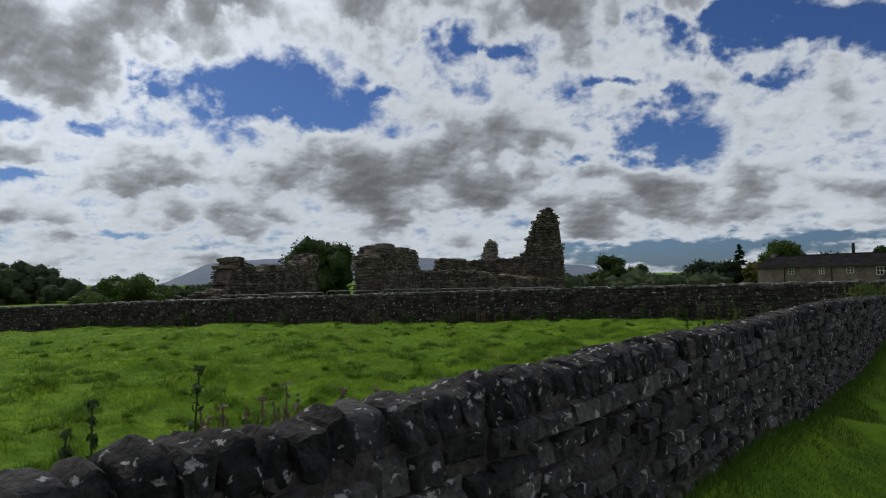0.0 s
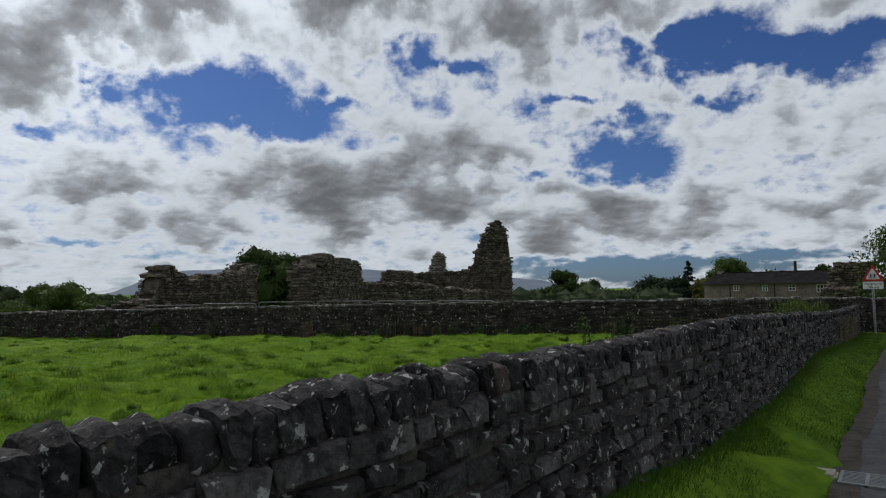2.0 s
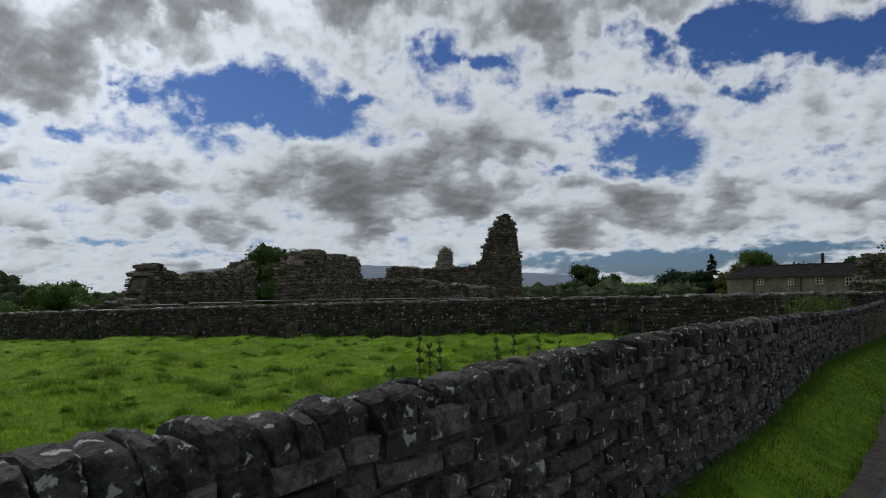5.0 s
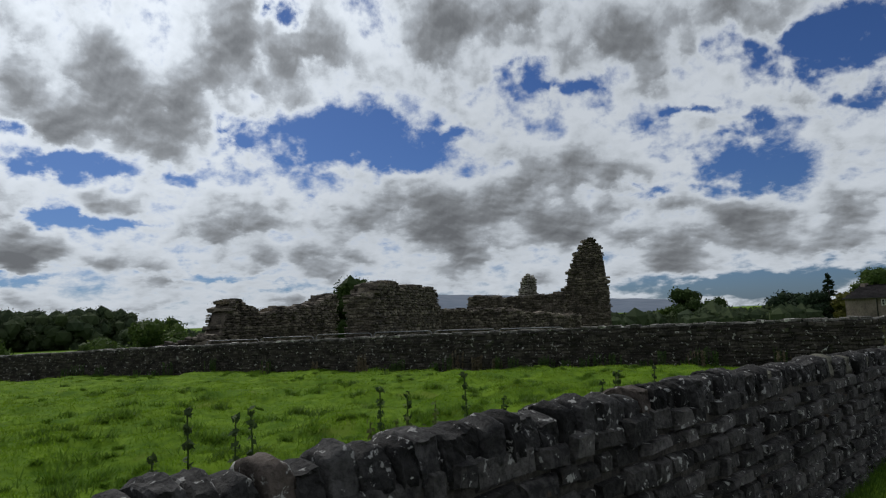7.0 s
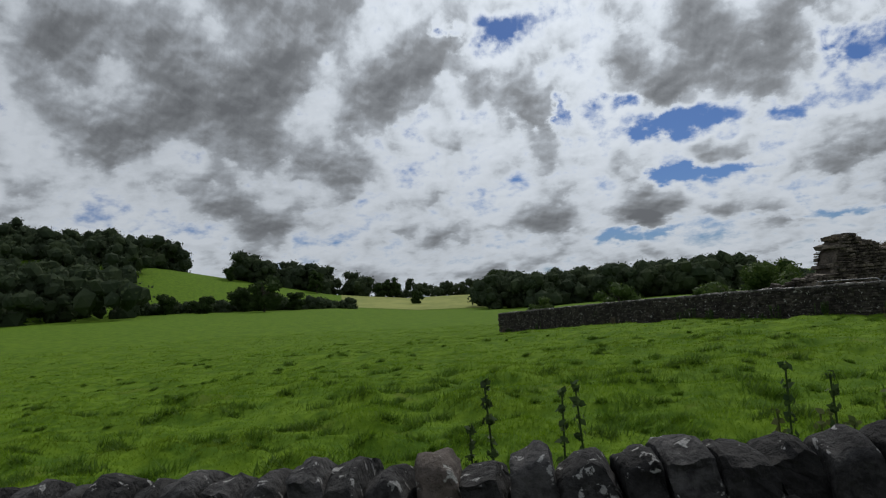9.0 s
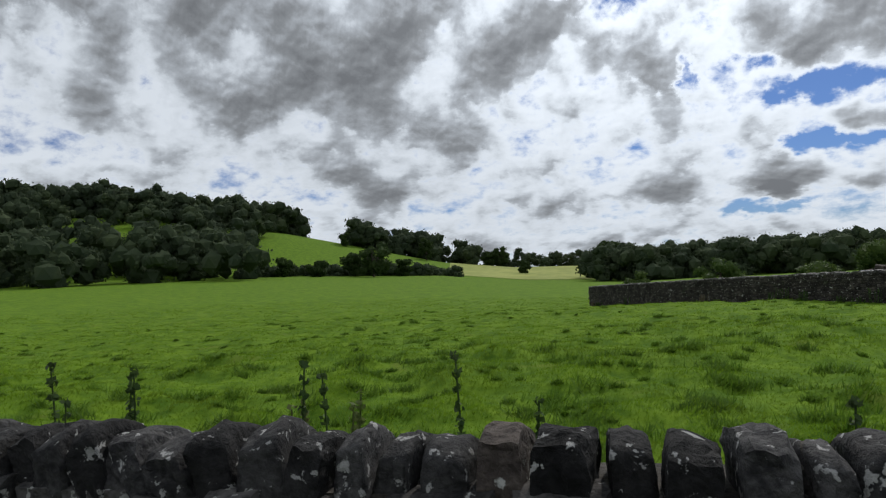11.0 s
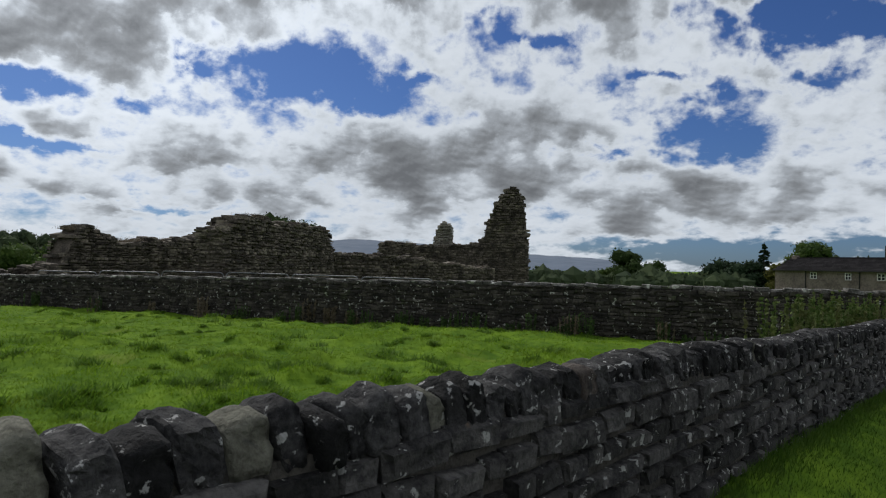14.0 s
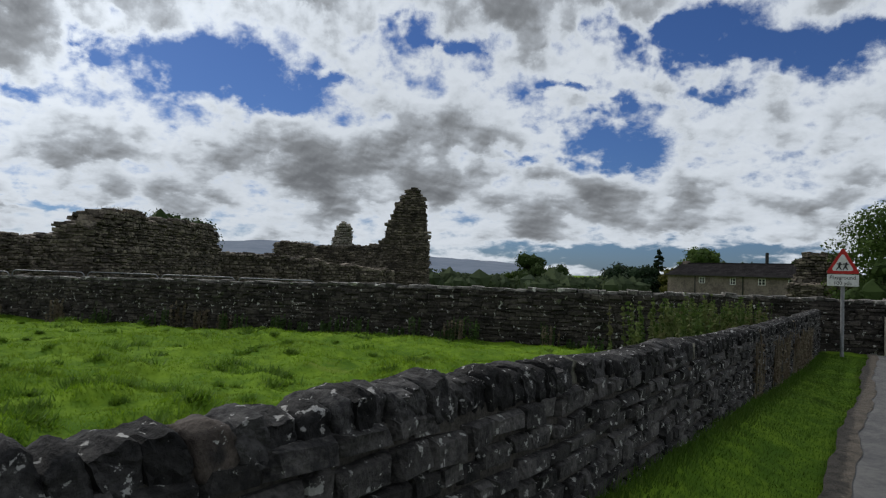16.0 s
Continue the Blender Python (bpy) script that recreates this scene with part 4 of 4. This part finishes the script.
def wood(name, spots, tall, wide, label, leaves=420, size=0.42, mat=None):
    """A far wood: many crowns in one mesh, in haze-paled leaf colour by default."""
    allv, count, bm = [], 0, bmesh.new()
    for x, y in spots:
        h, w = float(dice.uniform(*tall)), float(dice.uniform(*wide))
        z = float(ground_z(x, y)) - 0.5
        cs, rs = crown_clumps((x, y, z), w, h, 11, 0.10)
        rs = rs * 1.25
        for c, r in zip(cs, rs):
            made = bmesh.ops.create_icosphere(bm, subdivisions=1, radius=float(r) * 0.82)["verts"]
            for p in made:
                p.co = Vector(c) + p.co * float(dice.uniform(0.7, 1.15))
        v, _ = leaf_quads(cs, rs * 1.12, leaves, size)
        allv.append(v)
    v = np.vstack(allv)
    ob = tagged(new(name, put_mesh(name, v, np.arange(len(v)).reshape(-1, 4), mat or LEAF_HAZED)), label, "wood", kind="stuff")
    part("inner_foliage", bm, mat or LEAF_HAZED, ob)
    return ob


def polar(b, r):
    return 10 + r * math.cos(radians(b)), r * math.sin(radians(b))


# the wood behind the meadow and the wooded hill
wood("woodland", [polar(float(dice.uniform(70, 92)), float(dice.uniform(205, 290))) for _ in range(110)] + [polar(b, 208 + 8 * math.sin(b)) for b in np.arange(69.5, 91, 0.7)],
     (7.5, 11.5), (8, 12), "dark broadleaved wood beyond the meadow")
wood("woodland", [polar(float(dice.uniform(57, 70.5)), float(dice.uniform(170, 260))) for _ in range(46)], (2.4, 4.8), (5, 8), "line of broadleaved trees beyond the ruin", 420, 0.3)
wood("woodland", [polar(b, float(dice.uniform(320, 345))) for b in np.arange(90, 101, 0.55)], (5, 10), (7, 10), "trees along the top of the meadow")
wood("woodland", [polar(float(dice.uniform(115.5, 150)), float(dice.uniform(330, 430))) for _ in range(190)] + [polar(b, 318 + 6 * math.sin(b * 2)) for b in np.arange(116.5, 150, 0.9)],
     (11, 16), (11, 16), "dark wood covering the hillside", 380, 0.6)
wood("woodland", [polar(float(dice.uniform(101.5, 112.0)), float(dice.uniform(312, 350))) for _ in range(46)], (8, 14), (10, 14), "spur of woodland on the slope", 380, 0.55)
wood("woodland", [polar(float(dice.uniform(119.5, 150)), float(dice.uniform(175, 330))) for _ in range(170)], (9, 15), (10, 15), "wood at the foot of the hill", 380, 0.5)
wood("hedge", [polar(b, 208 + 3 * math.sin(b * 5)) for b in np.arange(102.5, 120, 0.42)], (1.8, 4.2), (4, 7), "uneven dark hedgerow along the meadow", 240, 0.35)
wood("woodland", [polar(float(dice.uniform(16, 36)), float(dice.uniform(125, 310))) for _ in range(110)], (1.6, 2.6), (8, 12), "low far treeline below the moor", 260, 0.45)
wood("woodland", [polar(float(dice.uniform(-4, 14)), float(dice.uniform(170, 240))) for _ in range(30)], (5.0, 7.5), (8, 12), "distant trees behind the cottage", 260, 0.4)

tree("field_tree", -22.9, 261.0, 5.0, 6.2, "single round tree standing in the mown meadow", LEAF, 1500, 0.36, 20, 0.1)
for b, r, h, w in ((109.8, 190, 10.5, 11.5), (107.3, 200, 5.5, 6.0), (111.5, 200, 6.5, 8.0), (114.5, 196, 5.0, 7.0), (117.3, 200, 5.5, 6.0), (105.5, 300, 11.0, 9.0), (112.4, 300, 6.5, 5.0)):
    x, y = polar(b, r)
    tree("hedgerow_tree", x, y, h, w, "dark broadleaved hedgerow tree at the meadow's edge", LEAF, 1500, 0.45, 20, 0.12, group="hedgerow trees")
for b, r, h, w in ((90.0, 300, 11.5, 12.0), (99.2, 320, 9.0, 9.0), (100.2, 318, 6.5, 8.0)):
    x, y = polar(b, r)
    tree("tree", x, y, h, w, "tall broadleaved tree standing above the far wood", LEAF, 1500, 0.55, 22, 0.15)

# around the ruin and the cottage
tree("tree", 58.6, 61.6, 7.0, 10.6, "dark round tree growing behind the ruined walls", LEAF, 9000, 0.2, 60, 0.05, z=-1.3)
tree("bush", 28.2, 46.5, 2.9, 4.4, "bright green bush beside the ruin", LEAF_LIGHT, 2600, 0.12, 20, 0.05, "bush", z=-1.0)
tree("bush", 33.0, 58.0, 3.4, 6.0, "bright green bush behind the ruin", LEAF_LIGHT, 2400, 0.16, 20, 0.05, "bush", z=-1.2)
tree("tree", 152.0, 65.5, 10.2, 11.0, "dark broadleaved tree below the moor", LEAF, 3800, 0.32, 30, 0.08, z=-4.5)
tree("tree", 150.0, 58.5, 7.2, 10.0, "low spreading dark tree beside the taller one", LEAF, 3000, 0.32, 26, 0.05, z=-4.5)
tree("tree", 158.0, 73.0, 6.2, 8.0, "lighter green tree at the edge of the group", LEAF_LIGHT, 2400, 0.32, 22, 0.05, z=-4.5)
tree("yew", 136.4, 41.2, 6.8, 9.5, "dense dark clipped yew", NEEDLE, 4200, 0.26, 30, 0.05, z=-3.6)
tree("yew", 137.0, 36.8, 6.9, 8.5, "dense dark clipped yew", NEEDLE, 4200, 0.26, 30, 0.05, z=-3.6)
conifer(141.0, 35.0, -3.4, 10.3, 5.6, "slender dark conifer with drooping open branches")
tree("tree", 134.0, 29.6, 6.2, 7.5, "olive-tinged bushy tree beside the cottage", LEAF_OLIVE, 3400, 0.28, 28, 0.05, z=-3.4)
tree("tree", 139.0, 26.8, 9.8, 9.0, "round-crowned green tree behind the cottage roof", LEAF_LIGHT, 4200, 0.28, 32, 0.2, z=-3.4)
tree("tree", 140.0, 11.8, 8.4, 6.5, "green tree behind the cottage", LEAF, 3000, 0.28, 24, 0.2, z=-3.4)
tree("tree", 55.5, -0.2, 7.0, 6.6, "tall airy broadleaved tree with open leafy branches", LEAF_LIGHT, 22000, 0.09, 44, 0.18, z=-1.8, open_crown=True)
tree("tree", 52.0, -4.6, 9.2, 7.6, "tall airy broadleaved tree over the garden wall", LEAF_LIGHT, 22000, 0.09, 44, 0.18, z=-1.6, open_crown=True)
tree("bush", 47.0, 0.4, 3.4, 4.6, "dark garden hedge behind the wall", LEAF, 3200, 0.13, 24, 0.02, "bush", z=-1.0)
tree("bush", 46.0, -3.4, 3.8, 4.8, "dark garden hedge behind the wall", LEAF, 3200, 0.13, 24, 0.02, "bush", z=-1.0)
for x, y, h, w in ((14.5, 66.0, 2.4, 3.6), (24.5, 46.0, 1.9, 3.6), (21.0, 62.0, 3.4, 4.5)):
    tree("bush", x, y, h, w, "small bush beyond the end of the field wall", LEAF_LIGHT, 1800, 0.13, 16, 0.05, "bush")


# ---- road sign ----
def build_sign():
    x, y = 33.0, 1.16
    z = float(ground_z(x, y))
    ob = thing("road_sign", (x, y, z), "red-bordered triangular warning sign with a white plate on a grey pole", "road sign")
    part("pole", rod(bmesh.new(), (x, y, z - 0.1), (x, y, 2.2), 0.038, 0.038, 14), STEEL, ob, "grey steel pole")
    m = Matrix.Translation((x - 0.05, y, 1.66)) @ Matrix.Rotation(radians(-102), 4, "Z")       # plate faces the lane

    def tri_plate(r, y0, y1, lift=0.0):
        bm = bmesh.new()
        pts = []
        for g in (90, 210, 330):                       # rounded corners
            for s in (-50, -25, 0, 25, 50):
                c = Vector((math.cos(radians(g)), 0, math.sin(radians(g)))) * (r - 0.05)
                pts.append(c + Vector((math.cos(radians(g + s)), 0, math.sin(radians(g + s)))) * 0.035 + Vector((0, 0, 0.235 + lift)))
        a = [bm.verts.new(m @ (p + Vector((0, y0, 0)))) for p in pts]
        b = [bm.verts.new(m @ (p + Vector((0, y1, 0)))) for p in pts]
        bm.faces.new(a)
        bm.faces.new(b[::-1])
        for i in range(len(a)):
            bm.faces.new((a[i], b[i], b[(i + 1) % len(a)], a[(i + 1) % len(a)]))
        bmesh.ops.recalc_face_normals(bm, faces=bm.faces)
        return bm

    plate = part("warning_plate", tri_plate(0.37, 0.0, 0.02), RED, ob, "red bordered triangle")
    part("white_face", tri_plate(0.245, -0.005, -0.001), PAINT, plate, "white reflective face")
    bm = bmesh.new()
    for sx in (-0.07, 0.055):                         # plain dark pictogram bars
        rod(bm, m @ Vector((sx, -0.008, 0.20)), m @ Vector((sx + 0.02, -0.008, 0.29)), 0.022, 0.018, 8)
        rod(bm, m @ Vector((sx, -0.008, 0.20)), m @ Vector((sx - 0.05, -0.008, 0.125)), 0.013, 0.010, 6)
        rod(bm, m @ Vector((sx, -0.008, 0.20)), m @ Vector((sx + 0.045, -0.008, 0.125)), 0.013, 0.010, 6)
        rod(bm, m @ Vector((sx - 0.05, -0.008, 0.255)), m @ Vector((sx + 0.06, -0.008, 0.245)), 0.011, 0.011, 6)
    part("pictogram", bm, BLACK, plate, "plain black pictogram")
    lower = part("text_plate", box_mesh(-0.31, 0.31, 0.0, 0.02, -0.235, 0.022, m, 0.006), PAINT, ob, "white plate with black lettering")
    for text, z0, size in (("Playground", -0.085, 0.115), ("100 yds", -0.205, 0.115)):
        cu = bpy.data.curves.new("lettering", "FONT")
        cu.body, cu.size, cu.align_x, cu.extrude = text, size, "CENTER", 0.001
        cu.materials.append(BLACK)
        t = new("lettering", cu)
        t.parent = lower
        t.matrix_basis = m @ Matrix.Translation((0, -0.003, z0)) @ Matrix.Rotation(radians(90), 4, "X")
    for zz in (0.10, -0.12):
        part("clamp", box_mesh(-0.06, 0.06, 0.021, 0.05, zz - 0.02, zz + 0.02, m), STEEL, ob)
    return ob


build_sign()


# ---- gateway, drain and kerb ----
def build_gate():
    x, y, z = 34.45, -0.05, float(ground_z(34.4, 0.1))
    ob = thing("field_gate", (x, y, z), "dark boarded gate with a pale post set in the wall", "gate")
    part("gate_post", box_mesh(x - 0.12, x + 0.02, y + 0.36, y + 0.43, z - 0.1, z + 0.9, None, 0.01), KERB, ob, "pale stone post")
    for i in range(7):
        part("board", box_mesh(x - 0.07, x - 0.03, y + 0.33 - 0.15 * (i + 1), y + 0.33 - 0.15 * i - 0.012, z + 0.06, z + 0.88, None, 0.004), BLACK, ob)
    part("rail", box_mesh(x - 0.10, x - 0.072, y - 0.72, y + 0.33, z + 0.2, z + 0.29), BLACK, ob)
    part("rail", box_mesh(x - 0.10, x - 0.072, y - 0.72, y + 0.33, z + 0.65, z + 0.74), BLACK, ob)


build_gate()


def build_drain():
    x, y, z = 11.78, 0.60, 0.046
    ob = thing("drain_grate", (x, y, z), "iron drain grate set in the edge of the lane", "drain")
    bm = bmesh.new()
    for y0, y1 in ((y - 0.19, y - 0.165), (y - 0.012, y + 0.012), (y + 0.165, y + 0.19)):
        box(bm, x - 0.2, x + 0.2, y0, y1, z, z + 0.016)
    for x0 in (x - 0.2, x + 0.175):
        box(bm, x0, x0 + 0.025, y - 0.165, y + 0.165, z + 0.001, z + 0.017)
    part("frame", bm, STEEL, ob, "worn iron frame")
    for i in range(8):
        part("bar", box_mesh(x - 0.165 + i * 0.043, x - 0.145 + i * 0.043, y - 0.164, y + 0.164, z + 0.002, z + 0.014), STEEL, ob)
    part("pit", box_mesh(x - 0.174, x + 0.174, y - 0.164, y + 0.164, z - 0.03, z + 0.008), BLACK, ob, "dark gully beneath")
    bm = box_mesh(11.66, 11.90, 0.80, 1.02, -0.05, 0.085, None, 0.02)
    me = bpy.data.meshes.new("kerb_stone")
    bm.to_mesh(me)
    bm.free()
    me.materials.append(KERB)
    tagged(new("kerb_stone", me), "pale worn kerb stone beside the drain", "kerb")


build_drain()


# ---- weeds ----
def stalk(name, x, y, height, label, leaves, size, mat, spread=0.05, stems=1, top_heavy=0.2, group="", lean=0.06):
    """Upright weed: stems with leaves up them."""
    z = float(rough_z(x, y)) - 0.03
    ob = thing(name, (x, y, z), label, "weed", group)
    bm, cs, rs = bmesh.new(), [], []
    for i in range(stems):
        g = float(dice.uniform(0, 6.28))
        q = spread * float(dice.uniform(0.0, 1.0)) * (1 if stems > 1 else 0)
        foot = Vector((x + math.cos(g) * q, y + math.sin(g) * q, z))
        h = height * float(dice.uniform(0.72, 1.0) if stems > 1 else 1.0)
        tip = foot + Vector((math.cos(g) * lean * h + 0.03, math.sin(g) * lean * h, h))
        rod(bm, foot, tip, 0.007, 0.003, 5)
        for t in np.linspace(top_heavy, 1.0, 16):
            p = foot.lerp(tip, float(t))
            cs.append(p)
            rs.append(0.012 + 0.022 * (1.15 - t))
    tagged(part("stem", bm, mat, ob), kind="stuff" if stems > 1 else "")
    v, f = leaf_quads(cs, rs, leaves, size, 1.0)
    part("leaves", put_mesh("leaves", v, f, mat), mat, ob)
    return ob


for x, y, top in ((5.28, 2.4, 1.42), (5.06, 2.4, 1.34), (4.90, 2.42, 1.28), (4.78, 2.45, 1.26), (10.50, 2.4, 1.34), (10.63, 2.42, 1.28), (10.38, 2.42, 1.19), (10.77, 2.4, 1.31),
                  (11.33, 2.42, 1.33), (11.53, 2.45, 1.31), (11.97, 2.45, 1.36), (12.10, 2.42, 1.22), (13.0, 2.45, 1.20), (13.18, 2.45, 1.25), (13.38, 2.5, 1.24), (13.67, 2.45, 1.24), (8.0, 2.6, 1.15)):
    h = top - float(ground_z(x, y))
    stalk("dock_stalk", x, y, h, "dark upright dock stalk behind the stone wall", 170, 0.015, WEED, 0.0, 1, 0.40, "dock stalks")
for x, top, n in ((5.74, 1.28, 18), (5.88, 1.25, 14), (5.55, 1.27, 14), (5.64, 1.24, 12), (11.43, 1.27, 12), (12.02, 1.16, 10), (13.25, 1.17, 10), (13.6, 1.18, 10)):
    stalk("dry_willowherb", x, 2.42, top - float(ground_z(x, 2.4)), "clump of dry brown seeding stalks behind the wall" if x < 6 else "clump of pale seeding weeds behind the wall", 900, 0.014, DRY if x < 6 else PALE_WEED, 0.16, n, 0.55)
for i in range(34):
    x = float(dice.uniform(22.4, 31.5))
    y = float(dice.uniform(2.3, 2.9))
    stalk("nettles", x, y, float(dice.uniform(0.95, 1.38)), "stand of pale green nettles in the corner of the field", 460, 0.035, PALE_WEED if i % 3 else LEAF_LIGHT, 0.28, 9, 0.3, "nettles in the wall corner")
for i in range(46):
    t = float(dice.uniform(0, 1)) * 6
    k = int(t) + 2
    if k >= len(FIELD_WALL) - 1:
        continue
    p, q = FIELD_WALL[k], FIELD_WALL[k + 1]
    s = t - int(t)
    x, y = p[0] + (q[0] - p[0]) * s - 0.5, p[1] + (q[1] - p[1]) * s - 0.2
    stalk("weed_clump", x, y, float(dice.uniform(0.3, 0.75)), "pale seeding weeds at the foot of the field wall", 220, 0.04, DRY if i % 5 == 0 else WEED, 0.3, 8, 0.2, "weeds along the field wall")
for x, y, h in ((28.9, 18.6, 0.85), (29.2, 17.6, 0.6), (29.4, 16.9, 0.5), (27.4, 22.6, 0.8)):
    stalk("weed_clump", x - 0.3, y, h, "tall dry grass clump against the field wall", 420, 0.06, DRY, 0.35, 14, 0.1, "weeds along the field wall")
# dead creeper on the far end of the roadside wall
for i in range(20):
    x = float(dice.uniform(23.6, 31.5))
    ob = thing("dry_creeper", (x, 1.6, 0.0), "dry tan creeper stems clinging to the stone wall", "creeper", "creeper on the roadside wall")
    bm, cs = bmesh.new(), []
    for n in range(6):
        p = Vector((x + float(dice.uniform(-0.25, 0.25)), 1.615, float(ground_z(x, 1.5)) - 0.02))
        for s in range(6):
            q = p + Vector((float(dice.uniform(-0.07, 0.07)), float(dice.uniform(-0.012, 0.006)), float(dice.uniform(0.06, 0.16))))
            q.y = min(q.y, 1.62)
            rod(bm, p, q, 0.006, 0.005, 4)
            cs.append(q)
            p = q
    tagged(part("stem", bm, DRY, ob), kind="stuff")
    v, f = leaf_quads(cs, [0.05] * len(cs), 80, 0.022, 1.0)
    part("leaves", put_mesh("leaves", v, f, DRY), DRY, ob)


# ---- grass ----
def blades(x, y, height, width, bend):
    """Tapering leaning blades, one triangle each."""
    n = len(x)
    g = dice.uniform(0, 2 * np.pi, n)
    side = np.stack((np.cos(g), np.sin(g), np.zeros(n)), axis=1) * width[:, None]
    lean = np.stack((np.cos(g + 1.57) * bend + 0.2, np.sin(g + 1.57) * bend, np.ones(n)), axis=1) * height[:, None]
    foot = np.stack((x, y, rough_z(x, y) - 0.012), axis=1)
    v = np.stack((foot - side, foot + side, foot + lean), axis=1)
    return v.reshape(-1, 3), np.arange(3 * n).reshape(-1, 3)


def in_field(x, y):
    """Inside the pasture: beyond the roadside wall, short of the field wall."""
    ys = np.array([p[1] for p in FIELD_WALL])
    xs = np.array([p[0] for p in FIELD_WALL])
    limit = np.where(y < 56.0, np.interp(y, ys, xs) - 0.15, 200.0)
    return (y > 2.14) & (x < limit)


def sow_field():
    n = 950000
    r = 1.6 * np.exp(dice.uniform(0, math.log(75 / 1.6), n) ** 1.0)
    b = np.radians(dice.uniform(3, 150, n))
    x, y = 11.0 + r * np.cos(b) + dice.uniform(-7, 7, n), 1.2 + r * np.sin(b)
    ok = in_field(x, y)
    x, y = x[ok], y[ok]
    d = np.hypot(x - 11, y)
    tall = (0.03 + 0.03 * smooth01((lumps(x, y) + 0.1) / 0.8)) * dice.uniform(0.5, 1.2, len(x)) + 0.0004 * d
    v, f = blades(x, y, tall, (0.0025 + 0.00045 * d) * dice.uniform(0.7, 1.2, len(x)), dice.uniform(0.4, 1.3, len(x)))
    tagged(new("pasture_grass", put_mesh("pasture_grass", v, f, BLADE, 3)), "bright green grazed pasture grass", "grass", kind="stuff")
    # coarse dark tussocks
    m = 1300
    r = 3.0 * np.exp(dice.uniform(0, math.log(60 / 3.0), m))
    b = np.radians(dice.uniform(5, 145, m))
    cx, cy = 11.0 + r * np.cos(b) + dice.uniform(-6, 6, m), 1.8 + r * np.sin(b)
    ok = in_field(cx, cy)
    cx, cy = cx[ok], cy[ok]
    size = 0.05 + 0.24 * dice.uniform(0, 1, len(cx)) ** 2
    per = 90
    x = np.repeat(cx, per) + dice.normal(size=len(cx) * per) * np.repeat(size, per) * 0.55
    y = np.repeat(cy, per) + dice.normal(size=len(cx) * per) * np.repeat(size, per) * 0.45
    ok = in_field(x, y)
    sz = np.repeat(size, per)[ok]
    x, y = x[ok], y[ok]
    d = np.hypot(x - 11, y)
    v, f = blades(x, y, (0.05 + sz * 0.40) * dice.uniform(0.4, 1.1, len(x)), (0.005 + 0.0006 * d), dice.uniform(0.4, 1.5, len(x)))
    tagged(new("tussock_grass", put_mesh("tussock_grass", v, f, TUSSOCK, 3)), "coarse dark green grass tussocks in the pasture", "grass", kind="stuff")
    n = 120000
    x = dice.uniform(3.0, 33.5, n)
    y = dice.uniform(0.60, 1.66, n)
    ok = y > 0.77 - 0.12 * smooth01((x - 20) / 6) + 0.05 * np.sin(x * 1.7) + 0.04 * np.sin(x * 4.3 + 1) + dice.normal(size=n) * 0.03
    x, y = x[ok], y[ok]
    hem = smooth01((y - 1.35) / 0.25)
    v, f = blades(x, y, (0.030 + 0.045 * hem + 0.02 * smooth01(lumps(x * 2, y * 2))) * dice.uniform(0.5, 1.4, len(x)), 0.0035 * dice.uniform(0.7, 1.3, len(x)), dice.uniform(0.4, 1.0, len(x)))
    tagged(new("verge_grass", put_mesh("verge_grass", v, f, VERGE, 3)), "short green verge grass under the stone wall", "grass", kind="stuff")
    # grass growing on the broken tops
    tops = []
    for ax, ay, bx, by, h0, h1 in ((30.0, 25.1, 31.6, 26.1, 3.35, 3.42), (33.0, 26.9, 38.0, 30.0, 3.25, 3.3), (27.6, 34.2, 32.0, 36.4, 2.3, 2.55), (26.4, 33.6, 27.4, 34.1, 2.85, 2.85), (48.9, 35.9, 49.9, 34.4, 3.05, 3.1)):
        k = 700
        s = dice.uniform(0, 1, k)
        tops.append(np.stack((ax + (bx - ax) * s + dice.normal(size=k) * 0.22, ay + (by - ay) * s + dice.normal(size=k) * 0.22, h0 + (h1 - h0) * s), axis=1))
    p = np.vstack(tops)
    v, f = blades(p[:, 0], p[:, 1], dice.uniform(0.12, 0.30, len(p)), np.full(len(p), 0.010), dice.uniform(0.3, 0.9, len(p)))
    v[:, 2] += np.repeat(p[:, 2] - 0.06 - rough_z(p[:, 0], p[:, 1]), 3)
    tagged(new("wall_top_grass", put_mesh("wall_top_grass", v, f, DRY, 3)), "dry grass growing on the ruined wall tops", "grass", kind="stuff")


sow_field()
